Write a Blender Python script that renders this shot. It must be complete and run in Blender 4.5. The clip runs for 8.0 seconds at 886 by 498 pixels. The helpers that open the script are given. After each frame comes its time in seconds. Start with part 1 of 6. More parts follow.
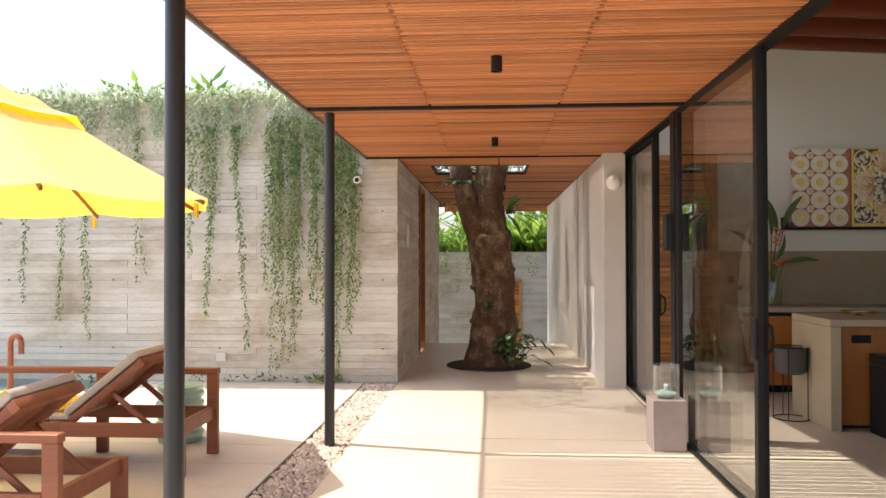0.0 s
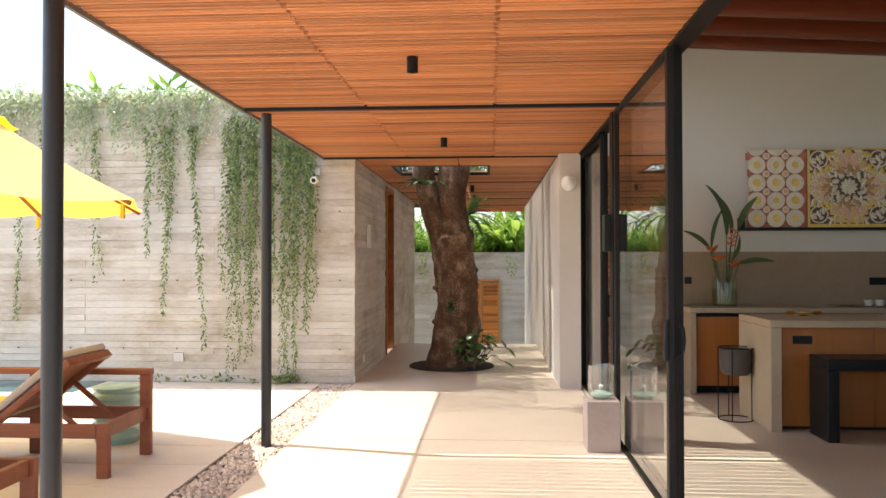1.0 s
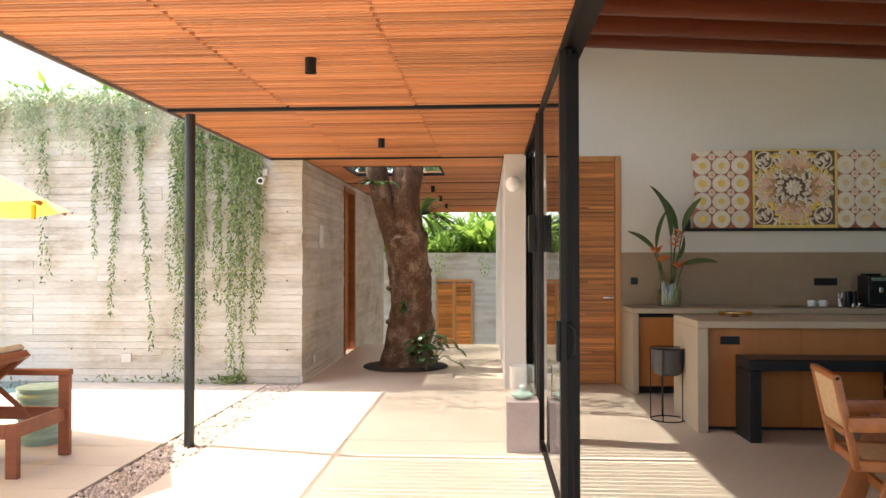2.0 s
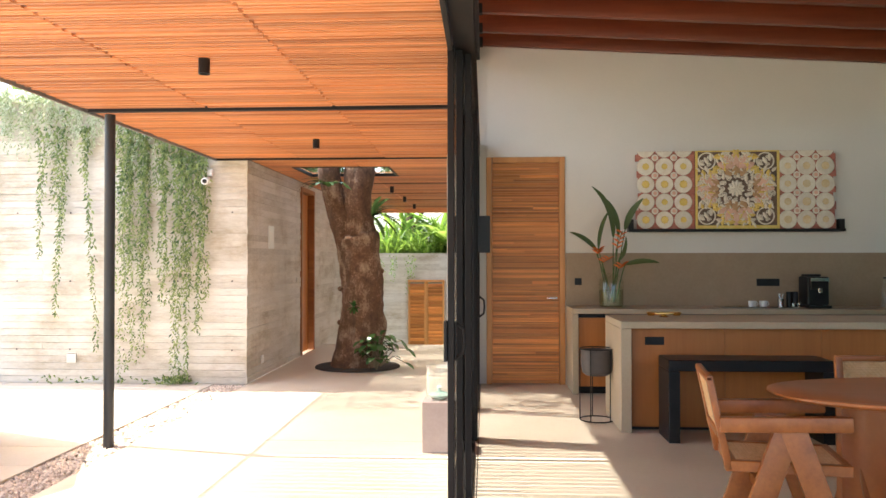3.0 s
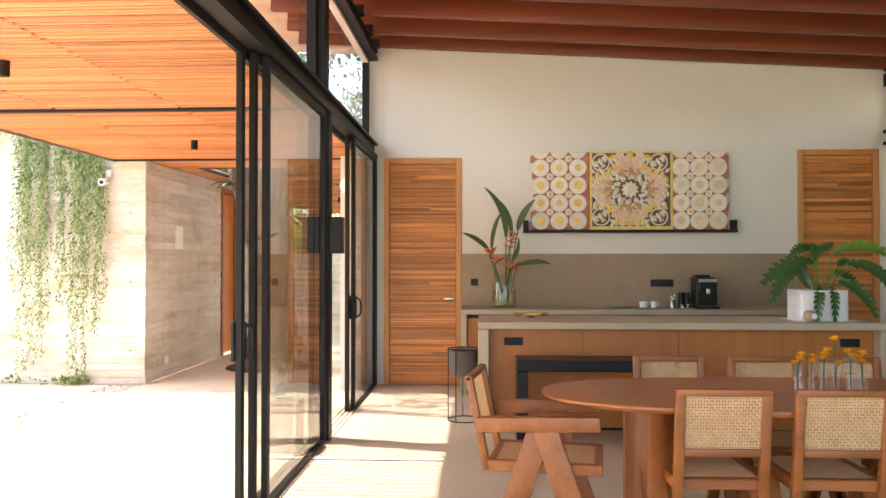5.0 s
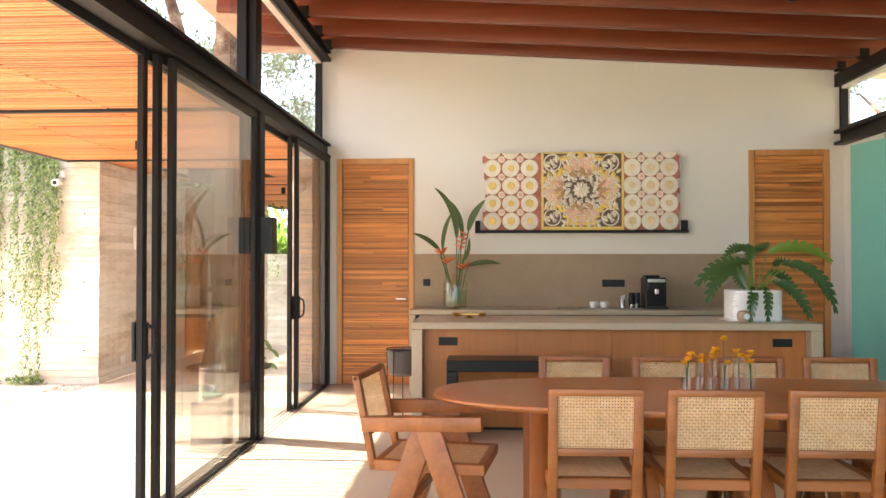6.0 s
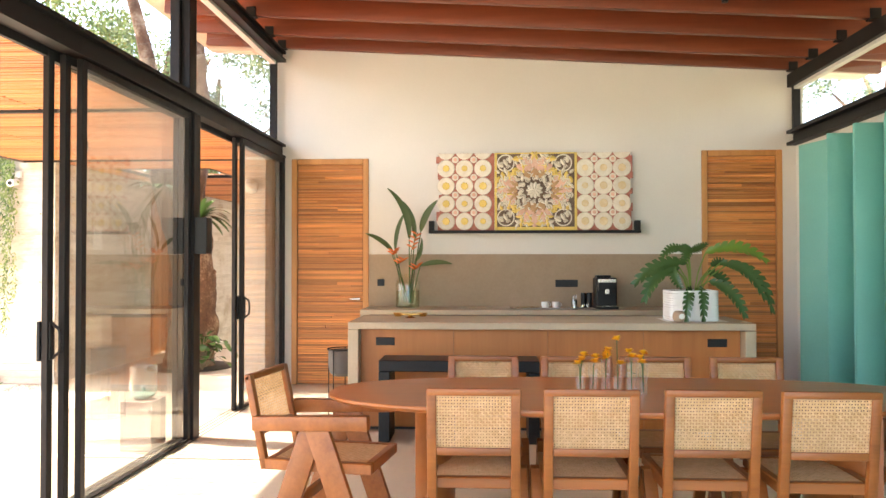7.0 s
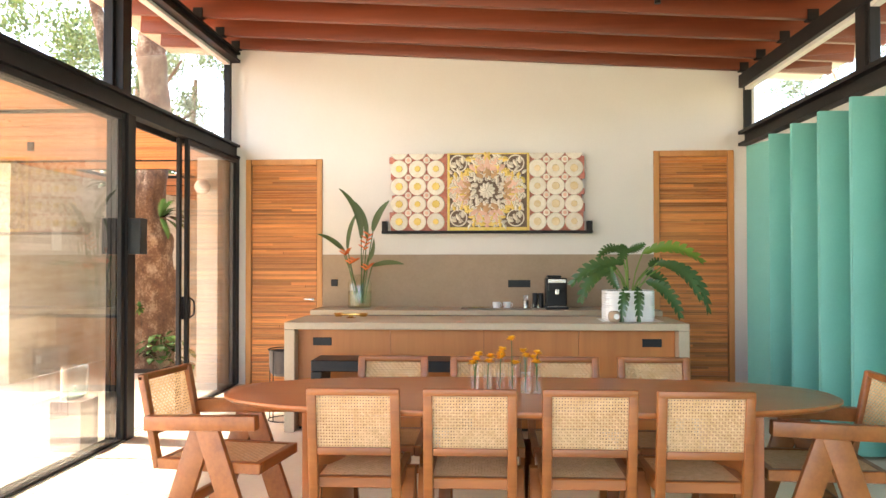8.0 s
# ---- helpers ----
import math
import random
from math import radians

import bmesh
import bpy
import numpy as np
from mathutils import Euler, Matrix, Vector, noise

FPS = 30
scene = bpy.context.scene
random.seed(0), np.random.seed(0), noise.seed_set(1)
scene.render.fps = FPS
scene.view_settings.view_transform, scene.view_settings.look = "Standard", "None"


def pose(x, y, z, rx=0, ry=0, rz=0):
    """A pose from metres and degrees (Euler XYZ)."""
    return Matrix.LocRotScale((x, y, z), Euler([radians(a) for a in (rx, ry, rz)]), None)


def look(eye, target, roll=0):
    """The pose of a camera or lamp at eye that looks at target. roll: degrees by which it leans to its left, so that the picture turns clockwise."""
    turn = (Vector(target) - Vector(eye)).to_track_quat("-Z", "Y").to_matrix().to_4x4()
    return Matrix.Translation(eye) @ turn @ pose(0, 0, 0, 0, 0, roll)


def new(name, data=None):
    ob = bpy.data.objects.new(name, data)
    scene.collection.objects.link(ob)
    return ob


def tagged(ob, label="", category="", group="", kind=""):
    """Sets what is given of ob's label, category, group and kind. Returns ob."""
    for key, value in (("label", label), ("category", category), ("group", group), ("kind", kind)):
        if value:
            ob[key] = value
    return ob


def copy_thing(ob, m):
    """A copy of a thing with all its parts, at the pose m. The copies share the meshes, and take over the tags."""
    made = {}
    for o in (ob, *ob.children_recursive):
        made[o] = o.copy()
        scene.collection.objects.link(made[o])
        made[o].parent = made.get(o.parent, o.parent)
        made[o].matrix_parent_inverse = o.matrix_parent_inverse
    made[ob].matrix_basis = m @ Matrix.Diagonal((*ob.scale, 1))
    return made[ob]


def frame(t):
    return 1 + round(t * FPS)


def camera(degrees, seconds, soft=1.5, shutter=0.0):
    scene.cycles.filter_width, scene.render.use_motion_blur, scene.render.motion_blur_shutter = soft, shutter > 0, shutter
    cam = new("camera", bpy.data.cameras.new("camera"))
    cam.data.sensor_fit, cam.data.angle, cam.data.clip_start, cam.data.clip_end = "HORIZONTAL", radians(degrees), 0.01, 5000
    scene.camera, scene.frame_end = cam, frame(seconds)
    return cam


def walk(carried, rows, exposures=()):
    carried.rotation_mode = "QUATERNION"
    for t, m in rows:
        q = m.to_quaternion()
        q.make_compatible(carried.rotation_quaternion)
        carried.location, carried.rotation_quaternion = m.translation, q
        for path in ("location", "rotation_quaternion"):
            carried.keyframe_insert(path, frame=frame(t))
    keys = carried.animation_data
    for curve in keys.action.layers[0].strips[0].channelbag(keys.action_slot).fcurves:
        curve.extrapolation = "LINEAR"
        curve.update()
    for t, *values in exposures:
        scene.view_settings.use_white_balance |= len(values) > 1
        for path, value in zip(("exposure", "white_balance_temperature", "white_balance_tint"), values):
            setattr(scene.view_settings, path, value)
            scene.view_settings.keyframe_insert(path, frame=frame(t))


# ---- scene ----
cam = camera(60.0, 8.0)
PATH = [
    (0, 0.235, 0.083, 1.465, 0.75, -0.12, 3.69),
    (0.5, 0.472, 0.101, 1.466, 0.76, -0.11, 3.68),
    (1, 0.727, 0.118, 1.467, 0.77, -0.09, 3.60),
    (1.5, 1.014, 0.132, 1.468, 0.78, -0.08, 3.49),
    (3, 1.930, 0.168, 1.470, 0.82, -0.05, 3.12),
    (3.5, 2.237, 0.177, 1.470, 0.83, -0.04, 3.04),
    (4, 2.527, 0.186, 1.471, 0.84, -0.03, 2.99),
    (4.5, 2.829, 0.194, 1.471, 0.85, -0.03, 2.97),
    (6, 3.711, 0.215, 1.471, 0.88, -0.03, 3.11),
    (6.5, 3.997, 0.222, 1.471, 0.88, -0.03, 3.19),
    (7, 4.275, 0.228, 1.471, 0.89, -0.03, 3.24),
    (7.5, 4.548, 0.235, 1.471, 0.90, -0.03, 3.27),
    (8, 4.826, 0.242, 1.471, 0.91, -0.04, 3.23),
]
walk(cam, [(t, pose(x, y, z, 90 + pitch, 0, yaw) @ pose(0, 0, 0, 0, 0, roll)) for t, x, y, z, pitch, roll, yaw in PATH], [(0.0, 1.42, 6500, 10), (1.5, 1.80, 6500, 10), (3.0, 2.35, 6500, 10), (4.5, 2.85, 6700, 12), (6.0, 3.2, 6950, 12), (8.0, 3.65, 6950, 12)])

# ---- light ----
SUN_WAY = Vector((-1.41, 0.30, 2.67))
world = bpy.data.worlds.new("sky")
scene.world = world
world.use_nodes = True
wn = world.node_tree
sky = wn.nodes.new("ShaderNodeTexSky")
sky.sky_type = "NISHITA"
sky.sun_disc = False
sky.sun_elevation = math.asin(SUN_WAY.normalized().z)
sky.sun_rotation = math.atan2(SUN_WAY.x, SUN_WAY.y)
sky.dust_density = 3.0
wn.links.new(sky.outputs[0], wn.nodes["Background"].inputs[0])
wn.nodes["Background"].inputs[1].default_value = 0.15
sun_data = bpy.data.lights.new("sun", "SUN")
sun_data.energy, sun_data.angle, sun_data.color = 2.6, radians(0.6), (1.0, 0.93, 0.82)
sun = new("sun", sun_data)
sun.matrix_world = look(SUN_WAY * 10, (0, 0, 0))


# ---- materials ----
def node_mat(name):
    m = bpy.data.materials.new(name)
    m.use_nodes = True
    return m, m.node_tree.nodes, m.node_tree.links, m.node_tree.nodes["Principled BSDF"]


def ramp(nodes, stops):
    r = nodes.new("ShaderNodeValToRGB")
    while len(r.color_ramp.elements) < len(stops):
        r.color_ramp.elements.new(0.5)
    for e, (p, c) in zip(r.color_ramp.elements, stops):
        e.position, e.color = p, (*c, 1)
    return r


def noise_node(nodes, links, scale, stretch=(1, 1, 1), detail=5, rough=0.6, vary=False):
    tc, mp, n = nodes.new("ShaderNodeTexCoord"), nodes.new("ShaderNodeMapping"), nodes.new("ShaderNodeTexNoise")
    mp.inputs["Scale"].default_value = stretch
    src = tc.outputs["Object"]
    if vary:
        oi, ad, mu = nodes.new("ShaderNodeObjectInfo"), nodes.new("ShaderNodeVectorMath"), nodes.new("ShaderNodeVectorMath")
        mu.operation = "SCALE"
        mu.inputs[0].default_value = (13.1, 7.7, 17.3)
        links.new(oi.outputs["Random"], mu.inputs["Scale"])
        links.new(src, ad.inputs[0])
        links.new(mu.outputs[0], ad.inputs[1])
        src = ad.outputs[0]
    links.new(src, mp.inputs[0])
    links.new(mp.outputs[0], n.inputs["Vector"])
    n.inputs["Scale"].default_value, n.inputs["Detail"].default_value, n.inputs["Roughness"].default_value = scale, detail, rough
    return n


def bump(nodes, links, bsdf, height, strength, distance=0.01):
    b = nodes.new("ShaderNodeBump")
    b.inputs["Strength"].default_value, b.inputs["Distance"].default_value = strength, distance
    links.new(height, b.inputs["Height"])
    links.new(b.outputs[0], bsdf.inputs["Normal"])


def rough_mat(name, dark, light, rough=0.7, big=1.2, fine=40, bumpy=0.2, metal=0.0, spread=0.0, stretch=(1, 1, 1), mid=None):
    """A mottled surface: broad stains, fine grain, relief; spread: how much single pieces differ in brightness."""
    m, nodes, links, bsdf = node_mat(name)
    a = noise_node(nodes, links, big, stretch, vary=spread > 0)
    b = noise_node(nodes, links, fine, stretch, 4, 0.7)
    mix = nodes.new("ShaderNodeMix")
    mix.inputs[0].default_value = 0.35
    links.new(a.outputs[0], mix.inputs[2])
    links.new(b.outputs[0], mix.inputs[3])
    stops = [(0.3, dark), (0.7, light)] if mid is None else [(0.3, dark), (0.5, mid), (0.7, light)]
    r = ramp(nodes, stops)
    links.new(mix.outputs[0], r.inputs[0])
    out = r.outputs[0]
    if spread > 0:
        oi, geo, ad, mr, hsv = (nodes.new("ShaderNode" + n) for n in ("ObjectInfo", "NewGeometry", "Math", "MapRange", "HueSaturation"))
        fr = nodes.new("ShaderNodeMath")
        fr.operation = "FRACT"
        links.new(oi.outputs["Random"], ad.inputs[0])
        links.new(geo.outputs["Random Per Island"], ad.inputs[1])
        links.new(ad.outputs[0], fr.inputs[0])
        links.new(fr.outputs[0], mr.inputs[0])
        mr.inputs[3].default_value, mr.inputs[4].default_value = 1 - spread, 1 + spread
        links.new(mr.outputs[0], hsv.inputs["Value"])
        links.new(out, hsv.inputs["Color"])
        out = hsv.outputs[0]
    links.new(out, bsdf.inputs["Base Color"])
    bsdf.inputs["Roughness"].default_value, bsdf.inputs["Metallic"].default_value = rough, metal
    if bumpy:
        bump(nodes, links, bsdf, mix.outputs[0], bumpy)
    return m


def wood(name, dark, light, axis="x", rough=0.45, spread=0.15, fine=14, bumpy=0.12):
    """Timber with grain along one axis; single pieces differ."""
    long = {"x": (0.06, 1, 1), "y": (1, 0.06, 1), "z": (1, 1, 0.06)}[axis]
    return rough_mat(name, dark, light, rough, fine, fine * 5, bumpy, spread=spread, stretch=long)


def leaf_mat(name, dark, light, glow=0.35, rough=0.45):
    m, nodes, links, bsdf = node_mat(name)
    geo, r = nodes.new("ShaderNodeNewGeometry"), ramp(nodes, [(0, dark), (1, light)])
    links.new(geo.outputs["Random Per Island"], r.inputs[0])
    links.new(r.outputs[0], bsdf.inputs["Base Color"])
    bsdf.inputs["Roughness"].default_value = rough
    tr, mx = nodes.new("ShaderNodeBsdfTranslucent"), nodes.new("ShaderNodeMixShader")
    links.new(r.outputs[0], tr.inputs[0])
    mx.inputs[0].default_value = glow
    links.new(bsdf.outputs[0], mx.inputs[1])
    links.new(tr.outputs[0], mx.inputs[2])
    links.new(mx.outputs[0], nodes["Material Output"].inputs[0])
    return m


def glass_mat(name, tint=(1, 1, 1), gloss=0.9, least=0.045, most=0.85):
    """Thin clear pane: light passes straight, with a mirror share that grows towards grazing angles."""
    m, nodes, links, bsdf = node_mat(name)
    tr, gl, lw, pw, mr, mx = (nodes.new("ShaderNode" + n) for n in ("BsdfTransparent", "BsdfGlossy", "LayerWeight", "Math", "MapRange", "MixShader"))
    tr.inputs[0].default_value = (*tint, 1)
    gl.inputs["Roughness"].default_value = 0.01
    gl.inputs[0].default_value = (gloss, gloss, gloss, 1)
    lw.inputs[0].default_value = 0.5
    pw.operation = "POWER"
    pw.inputs[1].default_value = 3.1
    links.new(lw.outputs["Facing"], pw.inputs[0])
    links.new(pw.outputs[0], mr.inputs[0])
    mr.inputs[3].default_value, mr.inputs[4].default_value = least, most
    links.new(mr.outputs[0], mx.inputs[0])
    links.new(tr.outputs[0], mx.inputs[1])
    links.new(gl.outputs[0], mx.inputs[2])
    links.new(mx.outputs[0], nodes["Material Output"].inputs[0])
    return m


M_FLOOR = rough_mat("polished_concrete", (0.59, 0.505, 0.39), (0.69, 0.605, 0.485), 0.38, 0.7, 25, 0.03)
M_PAVE = rough_mat("paving", (0.53, 0.46, 0.375), (0.65, 0.575, 0.49), 0.7, 0.9, 40, 0.12, spread=0.05)
M_BOARD = rough_mat("board_marked_concrete", (0.41, 0.36, 0.29), (0.75, 0.715, 0.65), 0.85, 1.6, 30, 0.4, mid=(0.625, 0.585, 0.52), spread=0.055, stretch=(0.35, 0.35, 1.6))


def weather(m, scale=1.0):
    """Brown run-off streaks and blotches, unbroken from piece to piece."""
    nodes, links = m.node_tree.nodes, m.node_tree.links
    sock = nodes["Principled BSDF"].inputs["Base Color"]
    old = sock.links[0].from_socket
    geo, mp, no = nodes.new("ShaderNodeNewGeometry"), nodes.new("ShaderNodeMapping"), nodes.new("ShaderNodeTexNoise")
    mp.inputs["Scale"].default_value = (0.95 * scale, 0.95 * scale, 1.7 * scale)
    no.inputs["Scale"].default_value, no.inputs["Detail"].default_value, no.inputs["Roughness"].default_value = 1.0, 6, 0.68
    links.new(geo.outputs["Position"], mp.inputs[0])
    links.new(mp.outputs[0], no.inputs["Vector"])
    r = ramp(nodes, [(0.34, (0.70, 0.63, 0.53)), (0.48, (0.95, 0.93, 0.89)), (0.60, (1, 1, 1))])
    links.new(no.outputs[0], r.inputs[0])
    mul = nodes.new("ShaderNodeVectorMath")
    mul.operation = "MULTIPLY"
    links.new(old, mul.inputs[0])
    links.new(r.outputs[0], mul.inputs[1])
    links.new(mul.outputs[0], sock)


weather(M_BOARD)
M_PLASTER = rough_mat("white_plaster", (0.69, 0.636, 0.562), (0.75, 0.695, 0.620), 0.8, 0.8, 60, 0.05)
M_PIER = rough_mat("grey_render", (0.60, 0.56, 0.51), (0.67, 0.63, 0.58), 0.8, 1.1, 50, 0.06)
M_SLAT = wood("ceiling_slat", (0.335, 0.105, 0.031), (0.65, 0.280, 0.105), "x", 0.5, 0.28, 5)
M_BEAM = wood("red_timber", (0.125, 0.024, 0.008), (0.235, 0.054, 0.018), "x", 0.42, 0.12, 4)
M_DECKING = wood("roof_board", (0.15, 0.036, 0.013), (0.25, 0.072, 0.026), "y", 0.5, 0.15, 5)
M_SOFFIT = wood("pale_soffit", (0.60, 0.49, 0.38), (0.74, 0.63, 0.51), "y", 0.6, 0.12, 5)
M_STRIP = wood("door_strip", (0.30, 0.076, 0.015), (0.82, 0.35, 0.095), "x", 0.45, 0.40, 7)
M_FRAME = wood("door_frame", (0.44, 0.175, 0.045), (0.64, 0.30, 0.095), "z", 0.42, 0.06, 6)
M_TEAK = wood("teak", (0.195, 0.057, 0.0108), (0.375, 0.127, 0.027), "x", 0.4, 0.10, 9)
M_TABLE = wood("table_wood", (0.30, 0.088, 0.021), (0.39, 0.130, 0.034), "x", 0.32, 0.05, 5)
M_PANEL = wood("veneer", (0.37, 0.120, 0.022), (0.51, 0.190, 0.042), "z", 0.45, 0.08, 5)
M_LOUNGE = wood("lounger_wood", (0.185, 0.052, 0.021), (0.335, 0.110, 0.046), "x", 0.5, 0.1, 9)
M_STEEL = rough_mat("black_steel", (0.011, 0.0095, 0.009), (0.020, 0.017, 0.016), 0.52, 2, 60, 0.03)
M_EDGE = rough_mat("roof_edge_metal", (0.12, 0.112, 0.10), (0.19, 0.178, 0.16), 0.6, 2, 40, 0.05)
M_BLACK = rough_mat("black_plastic", (0.010, 0.010, 0.011), (0.020, 0.020, 0.021), 0.35, 3, 60, 0.02)
M_COLUMN = rough_mat("column_paint", (0.018, 0.019, 0.021), (0.030, 0.031, 0.034), 0.42, 2, 50, 0.02)
M_COUNTER = rough_mat("cast_counter", (0.40, 0.315, 0.21), (0.51, 0.415, 0.29), 0.5, 1.5, 45, 0.06)
M_SPLASH = rough_mat("splash_plaster", (0.295, 0.200, 0.118), (0.400, 0.288, 0.186), 0.6, 1.4, 30, 0.08)
M_GLASS = glass_mat("window_glass", (0.95, 0.965, 0.95), 0.9, 0.085)
M_CLEAR = glass_mat("clear_glass", (0.985, 0.99, 0.985), 1.0, 0.07, 0.95)
M_BARK = rough_mat("bark", (0.022, 0.012, 0.007), (0.36, 0.27, 0.185), 0.9, 5, 42, 1.0, stretch=(1, 1, 0.8), mid=(0.110, 0.055, 0.028))
M_SOIL = rough_mat("soil", (0.02, 0.015, 0.012), (0.06, 0.05, 0.04), 0.95, 4, 50, 0.6)
M_GRAVEL = rough_mat("gravel_stone", (0.44, 0.34, 0.27), (0.74, 0.64, 0.54), 0.8, 3, 60, 0.2, spread=0.35)
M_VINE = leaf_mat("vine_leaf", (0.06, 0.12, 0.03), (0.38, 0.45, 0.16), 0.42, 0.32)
# Paler copy of the vine leaf, with the wall top's sunlight in it.
M_VINE_TOP = leaf_mat("creeper_painted_sun", (0.30, 0.38, 0.19), (0.78, 0.81, 0.64), 0.5, 0.22)
M_TREE = leaf_mat("tree_leaf", (0.045, 0.085, 0.025), (0.15, 0.20, 0.07), 0.3)
M_LEAF = leaf_mat("garden_leaf", (0.08, 0.18, 0.022), (0.32, 0.46, 0.08), 0.5)
M_BANANA = leaf_mat("banana_leaf", (0.26, 0.40, 0.06), (0.46, 0.58, 0.14), 0.5, 0.3)
M_FERN = leaf_mat("pot_plant_leaf", (0.035, 0.085, 0.028), (0.13, 0.22, 0.06), 0.2, 0.24)
M_HELI = leaf_mat("heliconia_leaf", (0.06, 0.095, 0.025), (0.15, 0.19, 0.06), 0.25, 0.35)
M_STEM = rough_mat("vine_stem", (0.12, 0.10, 0.06), (0.22, 0.18, 0.11), 0.8, 8, 60, 0.1)
M_TEAL = rough_mat("teal_panel", (0.15, 0.42, 0.35), (0.20, 0.50, 0.42), 0.6, 1.2, 60, 0.06)
M_CELADON = rough_mat("celadon_glaze", (0.30, 0.47, 0.39), (0.40, 0.58, 0.49), 0.2, 4, 30, 0.02)
M_PEDESTAL = rough_mat("cast_stone", (0.36, 0.29, 0.26), (0.46, 0.385, 0.35), 0.75, 4, 50, 0.15)
M_CUSHION = rough_mat("canvas", (0.46, 0.38, 0.32), (0.56, 0.48, 0.41), 0.9, 4, 200, 0.1)
M_YELLOW_TRIM = rough_mat("yellow_cloth", (0.75, 0.48, 0.02), (0.85, 0.58, 0.04), 0.8, 5, 100, 0.05)
M_WHITE = rough_mat("white_glaze", (0.74, 0.73, 0.70), (0.82, 0.81, 0.78), 0.35, 4, 50, 0.04)
M_GREY_POT = rough_mat("dark_grey_pot", (0.055, 0.045, 0.043), (0.080, 0.066, 0.062), 0.55, 4, 50, 0.05)
M_BRASS = rough_mat("brass", (0.70, 0.42, 0.12), (0.85, 0.56, 0.2), 0.2, 4, 40, 0.02, metal=1.0)
M_CHROME = rough_mat("steel_bright", (0.5, 0.5, 0.5), (0.65, 0.65, 0.65), 0.25, 4, 40, 0.0, metal=1.0)
M_LAMPGLASS = rough_mat("opal_globe", (0.80, 0.78, 0.74), (0.85, 0.83, 0.79), 0.4, 3, 40, 0.0)
M_WATER = rough_mat("pool_water", (0.03, 0.10, 0.10), (0.05, 0.14, 0.13), 0.05, 2, 12, 0.15)
M_GROUND = rough_mat("garden_ground", (0.10, 0.12, 0.05), (0.22, 0.19, 0.11), 0.95, 0.5, 8, 0.3)
for dull in (M_STEEL, M_BLACK):
    dull.node_tree.nodes["Principled BSDF"].inputs["Specular IOR Level"].default_value = 0.22


# ---- building blocks ----
def bm_box(bm, lo, hi, bevel=0.0):
    ret = bmesh.ops.create_cube(bm, size=1.0)
    vs = ret["verts"]
    for v in vs:
        for k in range(3):
            v.co[k] = lo[k] if v.co[k] < 0 else hi[k]
    if bevel:
        es = list({e for v in vs for e in v.link_edges})
        bmesh.ops.bevel(bm, geom=es, offset=bevel, segments=1, affect="EDGES", profile=0.5)
    return bm


def box(lo, hi, bevel=0.0):
    return bm_box(bmesh.new(), lo, hi, bevel)


def bm_tube(bm, a, b, r0, r1=None, n=12):
    a, b = Vector(a), Vector(b)
    r1 = r0 if r1 is None else r1
    d = b - a
    m = Matrix.Translation((a + b) / 2) @ d.to_track_quat("Z", "Y").to_matrix().to_4x4()
    bmesh.ops.create_cone(bm, cap_ends=True, segments=n, radius1=r0, radius2=r1, depth=d.length, matrix=m)
    return bm


def tube(a, b, r0, r1=None, n=12):
    return bm_tube(bmesh.new(), a, b, r0, r1, n)


def bm_bar(bm, a, b, w, h, up=(0, 0, 1), bevel=0.0):
    """A squared bar from a to b, w wide and h high."""
    a, b, up = Vector(a), Vector(b), Vector(up)
    z = (b - a).normalized()
    x = up.cross(z).normalized()
    y = z.cross(x)
    vs = []
    for p in (a, b):
        for i, j in ((-1, -1), (1, -1), (1, 1), (-1, 1)):
            vs.append(bm.verts.new(p + x * (i * w / 2) + y * (j * h / 2)))
    fs = [bm.faces.new([vs[k] for k in q]) for q in ((3, 2, 1, 0), (4, 5, 6, 7), (0, 1, 5, 4), (1, 2, 6, 5), (2, 3, 7, 6), (3, 0, 4, 7))]
    if bevel:
        bmesh.ops.bevel(bm, geom=list({e for f in fs for e in f.edges}), offset=bevel, segments=2, affect="EDGES", profile=0.5)
    return bm


def bar(a, b, w, h, up=(0, 0, 1), bevel=0.0):
    return bm_bar(bmesh.new(), a, b, w, h, up, bevel)


def lathe(profile, n=24, at=(0, 0, 0), closed=True):
    """A turned body from (radius, height) pairs."""
    bm = bmesh.new()
    rings = []
    for r, z in profile:
        rings.append([bm.verts.new((at[0] + r * math.cos(2 * math.pi * k / n), at[1] + r * math.sin(2 * math.pi * k / n), at[2] + z)) for k in range(n)])
    for p, q in zip(rings, rings[1:]):
        for k in range(n):
            bm.faces.new((p[k], p[(k + 1) % n], q[(k + 1) % n], q[k]))
    for ring, flip in ((rings[0], True), (rings[-1], False)):
        if closed and (ring[0].co - ring[n // 2].co).length > 0.002:
            bm.faces.new(ring[::-1] if flip else ring)
    return bm


def shade(me, angle=35):
    me.shade_smooth()
    me.set_sharp_from_angle(angle=radians(angle))


def mesh_of(name, bm, material, smooth=True):
    bmesh.ops.recalc_face_normals(bm, faces=bm.faces)
    me = bpy.data.meshes.new(name)
    bm.to_mesh(me)
    bm.free()
    me.materials.append(material)
    if smooth:
        shade(me)
    return me


def part(name, bm, material, parent, label=""):
    ob = new(name, mesh_of(name, bm, material))
    ob.parent = parent
    return tagged(ob, label)


def thing(name, label, category, at=(0, 0, 0), rz=0, group=""):
    ob = new(name)
    ob.empty_display_size = 0.1
    ob.matrix_basis = pose(*at, 0, 0, rz)
    return tagged(ob, label, category, group)


def structure(name, bm, material, label, category=""):
    return tagged(new(name, mesh_of(name, bm, material)), label, category or name.split("_")[0], kind="structure")


def solid(name, bm, material, label, category, group="", kind=""):
    return tagged(new(name, mesh_of(name, bm, material)), label, category, group, kind)


